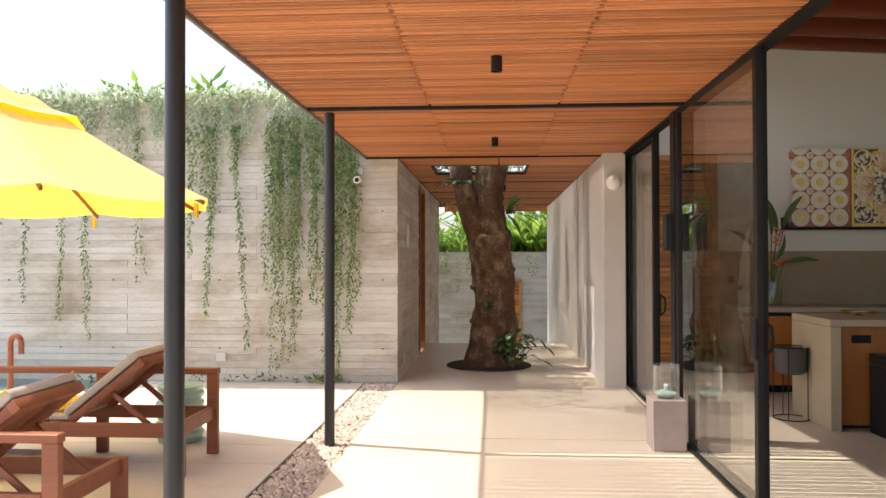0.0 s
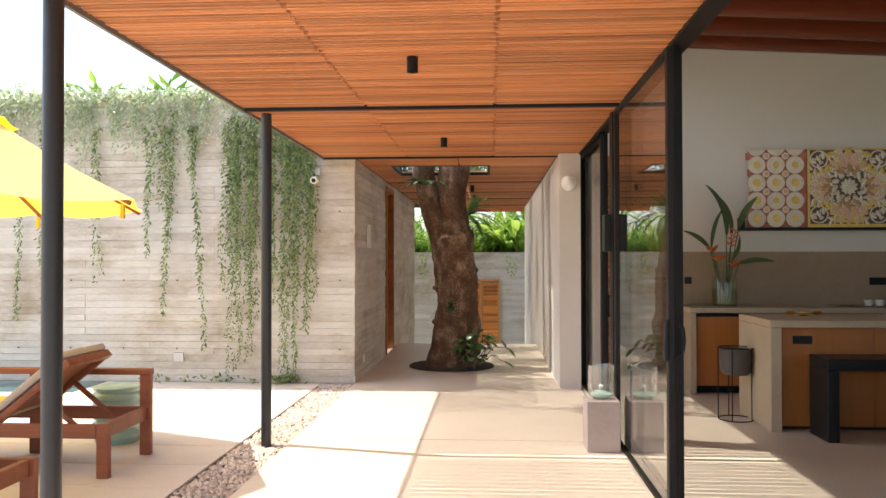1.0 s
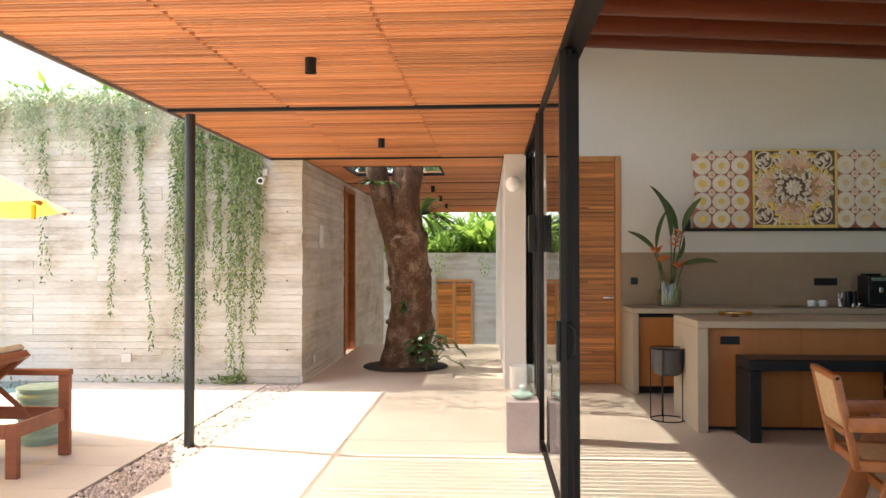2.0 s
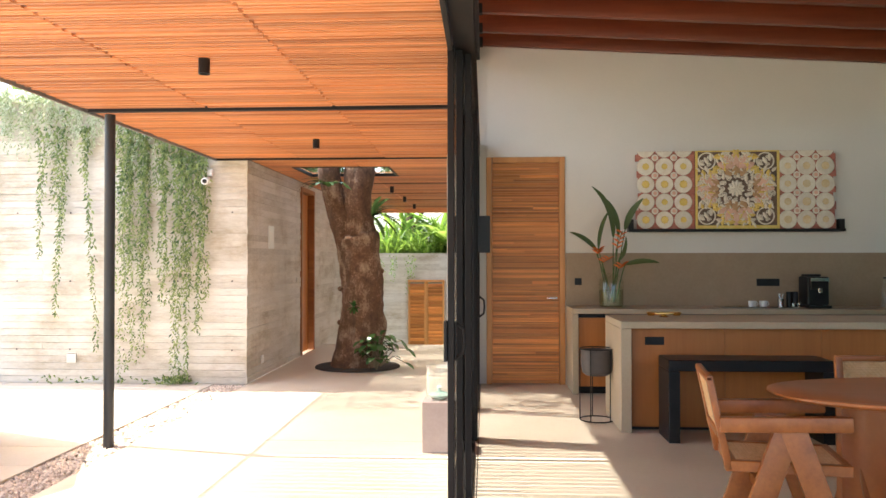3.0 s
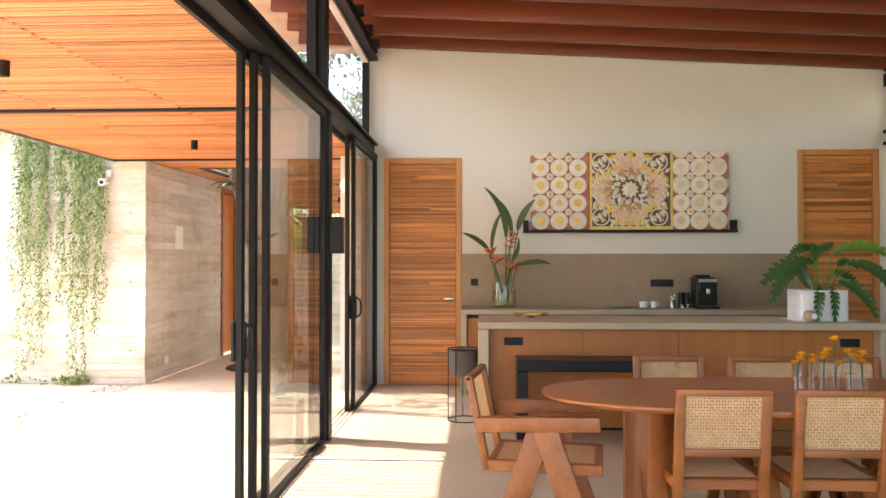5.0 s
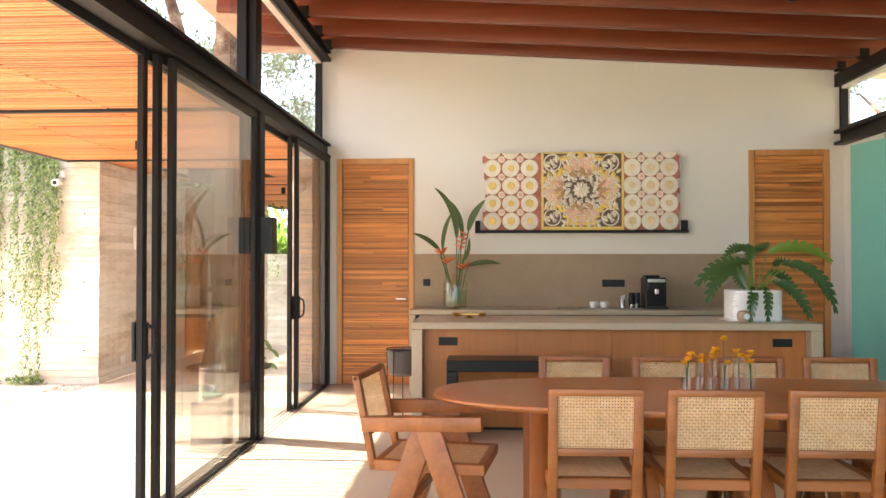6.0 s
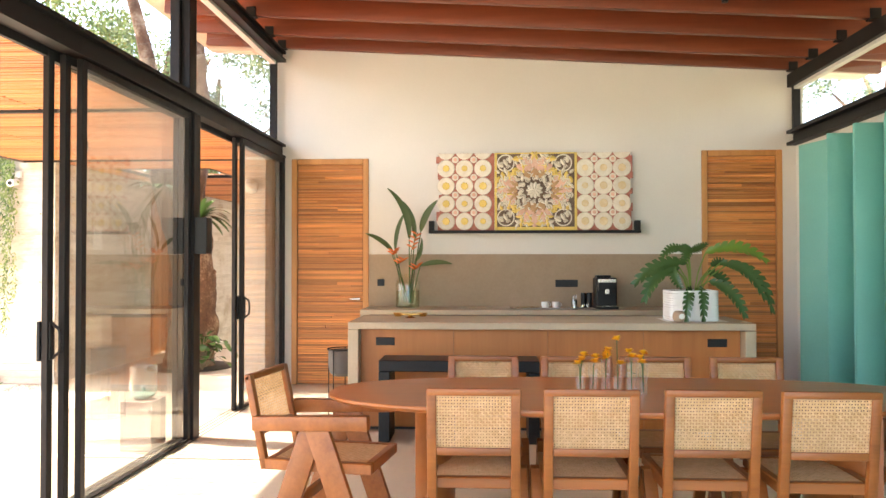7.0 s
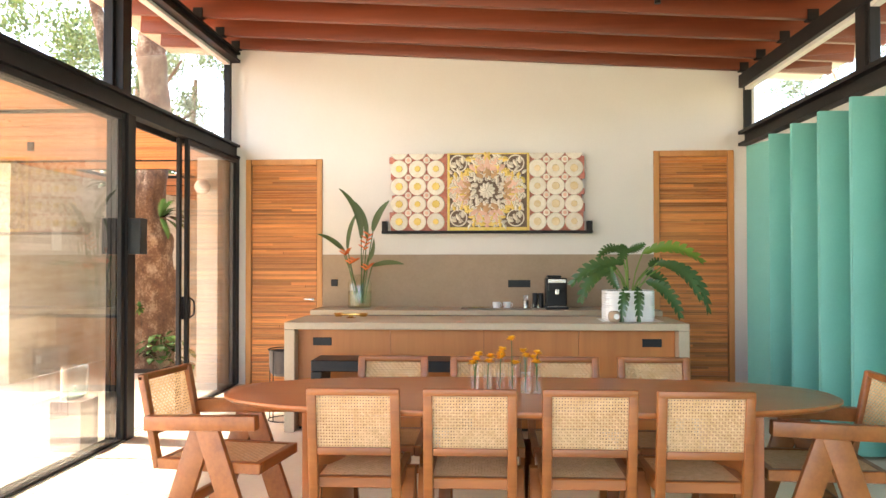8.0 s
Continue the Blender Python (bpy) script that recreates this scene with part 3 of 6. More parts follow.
def dining_chair(arms, label, group, at, rz):
    """Cane chair, facing +y, its back towards -y; the origin under the seat's middle."""
    c = thing("armchair" if arms else "dining_chair", label, "chair", at, rz, group)
    w, sz = (0.235 if arms else 0.215), 0.47
    by0, by1 = -0.25, (-0.345 if arms else -0.315)
    lw = (0.120, 0.036) if arms else (0.034, 0.064)
    top = 0.885
    for s in (-1, 1):
        x = s * (w - 0.022)
        part("back_post", bar((x, by0, sz - (0.054 if arms else 0.10)), (x, by1, top), 0.044, 0.036, (0, 1, 0), 0.006), M_TEAK, c)
    part("top_rail", bar((-w, by1, top - 0.012), (w, by1, top - 0.012), 0.034, 0.034, bevel=0.008), M_TEAK, c)
    ym = by0 + (by1 - by0) * (0.60 - sz + 0.1) / (top - sz + 0.1)
    part("lower_rail", bar((-w + 0.044, ym, 0.595), (w - 0.044, ym, 0.595), 0.032, 0.036, bevel=0.006), M_TEAK, c)
    sh = new("backrest", cane_sheet((-w + 0.042, ym - 0.004, 0.612), (2 * w - 0.084, 0, 0), (0, by1 - ym, top - 0.03 - 0.612), 26, 17, 0.35))
    sh.parent = c
    tagged(sh, "woven natural cane back")
    # seat frame and cane seat
    d0, d1 = -0.25, (0.32 if arms else 0.23)
    for s in (-1, 1):
        part("seat_rail", box((s * w - (0.038 if s > 0 else 0), d0, sz - 0.055), (s * w + (0.038 if s < 0 else 0), d1, sz), 0.005), M_TEAK, c)
    part("seat_rail", box((-w + 0.038, d1 - 0.04, sz - 0.055), (w - 0.038, d1, sz), 0.005), M_TEAK, c)
    part("seat_rail", box((-w + 0.038, d0, sz - 0.055), (w - 0.038, d0 + 0.04, sz - 0.004), 0.005), M_TEAK, c)
    st = new("seat", cane_sheet((-w + 0.036, d0 + 0.038, sz - 0.006), (2 * w - 0.072, 0, 0), (0, d1 - d0 - 0.076, 0), 24, 26, 0.2))
    st.parent = c
    tagged(st, "woven natural cane seat")
    # the crossed V legs at each side
    for s in (-1, 1):
        x = s * (w + 0.012)
        apex = (x, 0.03 if arms else 0.0, 0.66 if arms else sz - 0.02)
        for dy in ((-0.20, 0.27) if arms else (-0.24, 0.21)):
            off = (0.004, 0.0015 if dy > 0 else -0.0015) if arms else (0.02, 0.0)
            part("leg", bar((x + off[1], apex[1] + (off[0] if dy > 0 else -off[0]), apex[2]), (x + off[1], dy, 0.0), *lw, (1, 0, 0), 0.005), M_TEAK, c)
        if arms:
            part("arm", bar((x, -0.30, 0.65), (x, 0.31, 0.675), 0.058, 0.074, bevel=0.008), M_TEAK, c)
    part("stretcher", bar((-w, -0.06, 0.27), (w, -0.06, 0.27), 0.03, 0.05, bevel=0.004), M_TEAK, c)
    return c


CH = "teak dining chair with woven cane seat and back"
first = dining_chair(False, CH, "chairs round the table", (4.215, 4.055, 0), 0)
for x, y in ((4.75, 4.06), (5.295, 4.07), (5.805, 4.05)):
    copy_thing(first, pose(x, y, 0, 0, 0, 0))
for x in (4.255, 4.82, 5.29, 5.83):
    copy_thing(first, pose(x, 4.63, 0, 0, 0, 180))
arm = dining_chair(True, "teak armchair with cane seat and back, at the table's end", "chairs round the table", (3.43, 4.27, 0), -99)
copy_thing(arm, pose(6.50, 4.24, 0, 0, 0, 88))

table = thing("dining_table", "long oval reddish timber dining table on two broad curved legs", "table", (5.03, 4.31, 0))
bm = bmesh.new()
a, b, n, e = 1.59, 0.54, 72, 2.5
rings = []
for z, k in ((0.745, 0.955), (0.752, 0.985), (0.766, 1.0), (0.776, 1.0), (0.78, 0.996)):
    ring = []
    for i in range(n):
        t = 2 * math.pi * i / n
        c, s = math.cos(t), math.sin(t)
        ring.append(bm.verts.new((k * a * math.copysign(abs(c) ** (2 / e), c), k * b * math.copysign(abs(s) ** (2 / e), s), z)))
    rings.append(ring)
for p, q in zip(rings, rings[1:]):
    for i in range(n):
        bm.faces.new((p[i], p[(i + 1) % n], q[(i + 1) % n], q[i]))
bm.faces.new(rings[-1])
bm.faces.new(rings[0][::-1])
part("tabletop", bm, M_TABLE, table)
for s in (-1, 1):
    bm = bmesh.new()
    pts = []
    for i in range(13):
        t = math.pi * (i / 12 - 0.5)
        pts.append((s * (1.10 - 0.16 * math.cos(t) * 0.9), 0.33 * math.sin(t)))
    rows = []
    for i, (px, py) in enumerate(pts):
        t = math.pi * (i / 12 - 0.5)
        nx, ny = -s * math.cos(t), math.sin(t)
        rows.append([bm.verts.new((px + f * nx * 0.035, py + f * ny * 0.035, z)) for f, z in ((1, 0.0), (-1, 0.0), (-1, 0.745), (1, 0.745))])
    for p, q in zip(rows, rows[1:]):
        for k in range(4):
            bm.faces.new((p[k], p[(k + 1) % 4], q[(k + 1) % 4], q[k]))
    bm.faces.new(rows[0])
    bm.faces.new(rows[-1][::-1])
    part("leg", bm, M_TABLE, table, "broad curved plank leg")

# island and back counter
isl = thing("kitchen_island", "long kitchen island with cast concrete top and timber front", "kitchen island", (0, 0, 0))
part("worktop", box((3.085, 6.78, 0.885), (6.525, 7.62, 0.945), 0.004), M_COUNTER, isl)
part("end_panel", box((3.085, 6.78, 0), (3.175, 7.62, 0.883), 0.004), M_COUNTER, isl)
part("end_panel", box((6.435, 6.78, 0), (6.525, 7.62, 0.883), 0.004), M_COUNTER, isl)
for k in range(4):
    w = (6.433 - 3.177) / 4
    part("front_panel", box((3.177 + k * w, 6.90, 0.03), (3.177 + (k + 1) * w - 0.003, 6.93, 0.883)), M_PANEL, isl, "warm brown veneer panel")
part("core", box((3.18, 6.935, 0.0), (6.43, 7.60, 0.88)), M_BLACK, isl)
for x in (3.31, 6.155):
    s = solid("socket_plate", box((x, 6.893, 0.735), (x + 0.165, 6.90, 0.805), 0.003), M_BLACK, "black double socket plate on the island front", "socket", "island sockets")

ct = thing("back_counter", "concrete-topped counter with timber doors along the end wall", "counter", (0, 0, 0))
part("worktop", box((2.885, 8.62, 0.880), (6.72, BACK - 0.018, 0.935), 0.004), M_COUNTER, ct)
part("end_panel", box((2.885, 8.62, 0.0), (2.95, BACK - 0.018, 0.878), 0.004), M_COUNTER, ct)
part("end_panel", box((6.655, 8.62, 0.0), (6.72, BACK - 0.018, 0.878), 0.004), M_COUNTER, ct)
part("plinth", box((2.952, 8.72, 0.0), (6.653, BACK - 0.02, 0.08)), M_BLACK, ct)
for k in range(6):
    w = (6.653 - 2.952) / 6
    part("door", box((2.952 + k * w + 0.002, 8.66, 0.085), (2.952 + (k + 1) * w - 0.002, 8.682, 0.835), 0.002), M_PANEL, ct, "flush veneer cupboard door")
part("carcass", box((2.954, 8.686, 0.085), (6.651, BACK - 0.02, 0.86)), M_BLACK, ct)

bench = thing("bench", "black bench with slab legs against the island", "bench", (0, 0, 0))
part("seat", box((3.40, 6.42, 0.575), (4.70, 6.78, 0.665), 0.006), M_BLACK, bench)
part("leg", box((3.40, 6.42, 0), (3.49, 6.78, 0.573), 0.004), M_BLACK, bench)
part("leg", box((4.61, 6.42, 0), (4.70, 6.78, 0.573), 0.004), M_BLACK, bench)


# slatted interior doors
def slat_door(name, x0, x1, h, label, lit):
    d = tagged(new(name), label, "door", kind="structure")
    y = BACK + 0.02
    f = 0.07
    for lo, hi in (((x0, 0.0), (x0 + f, h)), ((x1 - f, 0.0), (x1, h)), ((x0 + f, h - f), (x1 - f, h))):
        part("frame", box((lo[0] + 0.002, BACK - 0.012, lo[1]), (hi[0] - 0.002, BACK + 0.20, hi[1] - 0.002), 0.004), M_FRAME, d, "golden timber door frame")
    leaf = part("leaf", box((x0 + f, y + 0.02, 0.006), (x1 - f, y + 0.055, h - f)), M_STRIP, d)
    sw = 0.0
    rng = random.Random(int(x0 * 100))
    ia, ib = x0 + f + sw + 0.006, x1 - f - sw - 0.006
    z = 0.012
    while z < h - f - 0.03:
        hh = rng.choice((0.015, 0.019, 0.023, 0.028, 0.036))
        hh = min(hh, h - f - 0.006 - z)
        cut = rng.uniform(0.15, 0.85) if rng.random() < 0.3 else 1.0
        for a, b in ((ia, ia + (ib - ia) * cut), (ia + (ib - ia) * cut, ib)):
            if b - a < 0.01:
                continue
            p = rng.choice((0.0, 0.004, 0.009, 0.015, 0.021))
            ob = new("strip", mesh_of("strip", box((a, y + 0.001 - p, z), (b - 0.001, y + 0.02, z + hh - 0.0035)), M_STRIP, False))
            ob.parent = leaf
        z += hh
    if not lit:
        return d
    hx = x1 - f - 0.04
    hd = part("handle", bar((hx, y - 0.05, 1.02), (hx - 0.11, y - 0.05, 1.02), 0.014, 0.018, bevel=0.003), M_CHROME, d, "slim steel lever handle")
    part("rose", tube((hx, y - 0.008, 1.02), (hx, y - 0.05, 1.02), 0.012, n=12), M_CHROME, hd)
    return d


slat_door("door_1", 1.947, 2.878, 2.69, "closed timber door faced with thin uneven horizontal strips", 1)
slat_door("door_2", 6.77, 7.69, 2.757, "closed timber door faced with thin uneven horizontal strips", 0)

# teal folding panels on the east side
screen = thing("folding_screen", "tall pleated teal folding screen drawn along the wall", "screen", (0, 0, 0))
y = 7.80
while y > -1.5:
    part("panel", bar((7.548, y, 1.36), (7.80, y, 1.36), 0.016, 2.68, bevel=0.003), M_TEAL, screen)
    part("panel", bar((7.80, y - 0.012, 1.36), (7.551, y - 0.540, 1.36), 0.016, 2.68, bevel=0.003), M_TEAL, screen)
    y -= 0.56
part("panel", bar((7.61, 8.6, 1.36), (7.80, 7.83, 1.36), 0.016, 2.68, bevel=0.003), M_TEAL, screen)

# ---- terrace and garden ----
paving = structure("pavement", box((-9.5, -6, -0.3), (-1.285, FRONT, -0.02)), M_GREY_POT, "dark bed under the paving slabs", "pavement")
me_slab = {}
for i in range(3):
    for j in range(21):
        x1, y0 = -1.29 - i * 2.5, -2.284 + j * 0.557
        y1 = min(y0 + 0.547, FRONT - 0.02)
        if y1 - y0 < 0.1:
            continue
        k = round(y1 - y0, 3)
        if k not in me_slab:
            me_slab[k] = mesh_of("slab", box((0, 0, 0), (2.494, k, 0.02), 0.003), M_PAVE, False)
        s = new("slab", me_slab[k])
        s.parent, s.location = paving, (x1 - 2.494, y0, -0.0205 + 0.0015 * ((i * 7 + j * 3) % 3))


def gravel(name, lo, hi, count, seed, label):
    rng = random.Random(seed)
    verts, faces = [], []
    base = [(1, 0, 0), (0, 1, 0), (-1, 0, 0), (0, -1, 0), (0, 0, 1), (0, 0, -1)]
    tri = [(0, 1, 4), (1, 2, 4), (2, 3, 4), (3, 0, 4), (1, 0, 5), (2, 1, 5), (3, 2, 5), (0, 3, 5)]
    for _ in range(count):
        k, r = len(verts), rng.uniform(0.008, 0.02)
        c = (rng.uniform(lo[0], hi[0]), rng.uniform(lo[1], hi[1]), -0.03 + rng.uniform(0, 0.02))
        a = rng.uniform(0, 3)
        for x, y, z in base:
            x, y = x * math.cos(a) - y * math.sin(a), x * math.sin(a) + y * math.cos(a)
            verts.append((c[0] + x * r * rng.uniform(0.7, 1.4), c[1] + y * r * rng.uniform(0.7, 1.4), c[2] + z * r * 0.8))
        faces += [(k + p, k + q, k + s) for p, q, s in tri]
    me = bpy.data.meshes.new(name)
    me.from_pydata(verts, [], faces)
    me.materials.append(M_GRAVEL)
    return tagged(new(name, me), label, "gravel", kind="stuff")


gravel("gravel", (-1.275, -1.5), (-0.895, FRONT - 0.02), 14000, 4, "strip of pale pinkish gravel along the terrace edge")


# the tree through the corridor roof
def limb(bm, pts, n=14, seed=0, rough=0.075):
    rings = []
    rng = random.Random(seed)
    for i, (p, r) in enumerate(pts):
        p = Vector(p)
        d = (Vector(pts[min(i + 1, len(pts) - 1)][0]) - Vector(pts[max(i - 1, 0)][0])).normalized()
        x = d.cross(Vector((0, 1, 0.1))).normalized()
        y = d.cross(x)
        rings.append([bm.verts.new(p + (x * math.cos(2 * math.pi * k / n) + y * math.sin(2 * math.pi * k / n)) * r *
                                   (1 + rough * 3 * noise.noise(p * 2.2 + Vector((math.cos(2 * math.pi * k / n), math.sin(2 * math.pi * k / n), seed)) * 1.3)
                                    + rough * 1.5 * noise.noise(Vector((math.cos(2 * math.pi * k / n) * 4.5, math.sin(2 * math.pi * k / n) * 4.5, p.z * 7 + seed))))) for k in range(n)])
    for p, q in zip(rings, rings[1:]):
        for k in range(n):
            bm.faces.new((p[k], p[(k + 1) % n], q[(k + 1) % n], q[k]))
    bm.faces.new(rings[0][::-1])
    bm.faces.new(rings[-1])


def spline(ctrl, steps=8):
    """Smooth points through (place, radius) pairs."""
    out = []
    P = [(Vector(p), r) for p, r in ctrl]
    for i in range(len(P) - 1):
        p0, p1, p2, p3 = P[max(i - 1, 0)], P[i], P[i + 1], P[min(i + 2, len(P) - 1)]
        for k in range(steps):
            t = k / steps
            f = lambda a, b, c, d: 0.5 * (2 * b + (c - a) * t + (2 * a - 5 * b + 4 * c - d) * t * t + (3 * b - a - 3 * c + d) * t ** 3)
            out.append((f(p0[0], p1[0], p2[0], p3[0]), f(p0[1], p1[1], p2[1], p3[1])))
    out.append(P[-1])
    return out


tree = thing("tree", "old tree with rough brown trunk rising through the corridor roof", "tree", (0.16, 10.6, 0))
bm = bmesh.new()
limb(bm, spline([((0.04, 0, -0.05), 0.42), ((0.055, 0, 0.10), 0.335), ((0.09, 0, 0.45), 0.292), ((0.10, 0, 0.85), 0.28), ((0.095, 0, 1.25), 0.27), ((0.06, 0, 1.58), 0.285), ((0.04, 0, 1.76), 0.29), ((0.03, 0, 1.84), 0.245), ((0.02, 0, 2.2), 0.21), ((0.06, 0, 2.7), 0.205), ((0.10, 0, 3.4), 0.20), ((0.0, 0.1, 5.0), 0.18), ((0.2, 0.2, 7.5), 0.12)], 12), 40, 1)
limb(bm, spline([((0.0, -0.03, 1.15), 0.17), ((-0.08, -0.04, 1.62), 0.17), ((-0.20, -0.05, 2.03), 0.155), ((-0.31, -0.06, 2.44), 0.145), ((-0.37, -0.04, 2.75), 0.155), ((-0.42, 0.1, 3.4), 0.12), ((-0.9, 0.2, 5.2), 0.08)], 12), 28, 2)
for kz, ka, kr in ((0.62, 3.3, 0.05), (1.32, 0.1, 0.055), (1.80, 5.0, 0.08), (1.08, 3.4, 0.045), (2.05, 4.4, 0.06)):
    r0 = 0.27 if kz < 1.8 else 0.22
    bmesh.ops.create_icosphere(bm, subdivisions=2, radius=kr, matrix=Matrix.Translation((0.07 + r0 * math.cos(ka), r0 * math.sin(ka), kz)) @ Matrix.Diagonal((1, 1, 0.8, 1)))
limb(bm, spline([((0.05, 0.0, 4.6), 0.12), ((0.9, -0.3, 5.4), 0.09), ((1.6, -0.5, 6.4), 0.05)]), 12, 3)
part("trunk", bm, M_BARK, tree, "rough mottled brown bark")


def crown(name, parent, clumps, per, seed, material, size=0.11):
    rng = random.Random(seed)
    leaves = []
    for c, r in clumps:
        c = Vector(c)
        for _ in range(per):
            p = c + any_way(rng) * r * rng.uniform(0.3, 1.0)
            d = any_way(rng)
            s = d.orthogonal().normalized()
            l = size * rng.uniform(0.7, 1.3)
            leaves.append((p, d, s, l, l * 0.45))
    ob = new(name, leaf_mesh(name, leaves, material))
    if parent:
        ob.parent = parent
    return ob


rng = random.Random(11)
cl = [((rng.uniform(-2.6, 2.6), rng.uniform(-2.2, 2.4), rng.uniform(4.6, 8.0)), rng.uniform(0.35, 0.7)) for _ in range(46)]
crown("crown", tree, cl, 260, 12, M_TREE, 0.095)
pit = solid("tree_pit", lathe([(0.0, -0.01), (0.585, 0.003), (0.575, 0.02), (0.5, 0.028), (0.0, 0.06)], 40, (0.18, 10.68, 0)), M_SOIL, "round dark soil bed at the foot of the tree", "tree bed", kind="structure")

# vines on the garden wall
rng = random.Random(21)
leaves = []


def strand(x, z0, z1, dens, spread, lean=0.0):
    """One hanging shoot: leaves in pairs, thinner and smaller towards its tip, with bare stretches."""
    y = FRONT - 0.02 - rng.uniform(0, 0.07)
    px, z, bare = x, z0, 0.0
    while z > z1:
        t = (z0 - z) / max(z0 - z1, 0.01)
        z -= rng.uniform(0.6, 1.4) / dens
        px += rng.uniform(-0.012, 0.012) + (x + lean * t - px) * 0.05
        if bare > 0:
            bare -= 1
            continue
        if rng.random() < 0.05:
            bare = rng.randint(1, 5)
        for s in (-1, 1):
            d = Vector((s * rng.uniform(0.1, 0.9), rng.uniform(-0.7, 0.1), rng.uniform(-1.4, -0.2))).normalized()
            side = d.cross(Vector((rng.uniform(-0.5, 0.5), -1, rng.uniform(-0.2, 0.6)))).normalized()
            l = rng.uniform(0.040, 0.088) * (1 - 0.35 * t)
            leaves.append((Vector((px + rng.uniform(-spread, spread) * (1 - 0.5 * t), y - rng.uniform(0, 0.06), z)), d, side, l, l * rng.uniform(0.26, 0.42)))


# the dense mass by the terrace, thinning into single strands
for _ in range(30):
    strand(-1.9 + 0.55 * (rng.choice((-0.93, -0.70, -0.42, -0.20, 0.05, 0.42, 0.62, 0.88)) + rng.gauss(0, 0.06)), 3.15, 0.95 + abs(rng.gauss(0, 0.75)), 30, 0.024, rng.uniform(-0.08, 0.12))
for x, z1 in ((-2.36, 0.12), (-2.30, 0.3), (-2.14, 0.25), (-2.08, 0.7), (-1.92, 0.9), (-1.74, 0.05), (-1.68, 0.05), (-1.60, 0.12), (-1.48, 0.55), (-1.42, 0.8)):
    for _ in range(2):
        strand(x + rng.uniform(-0.03, 0.03), 3.0, z1 + rng.uniform(0, 0.12), 34, 0.028, rng.uniform(-0.03, 0.06))
# the thick upper part of the mass
for _ in range(22):
    strand(rng.uniform(-2.35, -1.35), 3.2, 2.35 + rng.gauss(0, 0.3), 30, 0.04)
# single strands along the wall
for x, z1, lean in ((-5.45, 0.9, 0), (-5.0, 0.75, 0.03), (-4.68, 0.55, 0.05), (-4.02, 1.2, 0.06), (-3.40, 1.5, 0.03), (-3.17, 0.75, 0.0), (-3.13, 1.6, 0.0), (-2.86, 0.35, 0.24), (-2.80, 2.3, 0.0), (-5.8, 1.2, 0), (-6.3, 0.7, 0)):
    for _ in range(2):
        strand(x + rng.uniform(-0.03, 0.03), 3.1, z1 + rng.uniform(0, 0.15), 32, 0.024, lean)
for _ in range(7):
    strand(rng.uniform(-3.35, -3.02), 3.3, rng.uniform(1.9, 2.5), 20, 0.03)
vines = tagged(new("hanging_vines", leaf_mesh("hanging_vines", leaves, M_VINE)), "green vines hanging in long strands down the concrete wall", "vines", kind="stuff")
leaves = []
# the fringe over the top, its pale leaf colour lightened further for sunlight
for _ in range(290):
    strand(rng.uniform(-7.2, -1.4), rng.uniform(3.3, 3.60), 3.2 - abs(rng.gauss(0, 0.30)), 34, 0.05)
tagged(new("vine_fringe", leaf_mesh("vine_fringe", leaves, M_VINE_TOP)), "pale creeper spilling over the wall top, sunlight painted into its colour", "vines", kind="stuff")
leaves = []
for x0, n in ((-1.75, 110), (-2.4, 16), (-2.75, 20), (-3.3, 16), (-4.6, 14)):
    for _ in range(n):
        d = Vector((rng.uniform(-1, 1), rng.uniform(-1, 0.3), rng.uniform(0.05, 0.9))).normalized()
        l = rng.uniform(0.04, 0.08)
        leaves.append((Vector((x0 + rng.gauss(0, 0.13), FRONT - abs(rng.gauss(0.02, 0.10)), rng.uniform(0.0, 0.07))), d, d.orthogonal().normalized(), l, l * 0.4))
tagged(new("ground_creeper", leaf_mesh("ground_creeper", leaves, M_VINE)), "low green creeper at the foot of the garden wall", "plants", kind="stuff")


# ---- plants: blades, fronds, clumps ----
def blade_bm(bm, base, way, length, width, droop, lobes=0, depth=0.0, n=10, fold=0.12, face=None):
    """One leaf: a rib that bends down by its droop, with a smooth or a lobed edge."""
    p, d = Vector(base), Vector(way).normalized()
    side = d.cross(Vector((0, 0, 1)))
    side = side.normalized() if side.length > 0.05 else Vector((1, 0, 0))
    if face is not None:
        side = d.cross(Vector(face)).normalized()
    steps = lobes * 2 if lobes else n
    rows = []
    for i in range(steps + 1):
        t = i / steps
        w = width / 2 * (math.sin(math.pi * min(1, t * 0.93 + 0.07)) ** 0.75)
        if lobes and i % 2:
            w *= 1 - depth
        up = side.cross(d)
        fwd = d * (length / steps * 0.8 if lobes and not i % 2 else 0)
        rows.append((bm.verts.new(p - side * w + up * w * fold + fwd), bm.verts.new(p), bm.verts.new(p + side * w + up * w * fold + fwd)))
        p = p + d * (length / steps)
        d = (d + Vector((0, 0, -droop / steps))).normalized()
    for a, b in zip(rows, rows[1:]):
        bm.faces.new((a[0], a[1], b[1], b[0]))
        bm.faces.new((a[1], a[2], b[2], b[1]))
    return bm


def plain_leaf_part(name, bm, material, parent, label=""):
    me = bpy.data.meshes.new(name)
    bm.to_mesh(me)
    bm.free()
    me.materials.append(material)
    me.shade_smooth()
    ob = new(name, me)
    ob.parent = parent
    return tagged(ob, label)


def stem_bm(bm, pts, r):
    for a, b in zip(pts, pts[1:]):
        bm_tube(bm, a, b, r, r * 0.9, 7)
    return bm


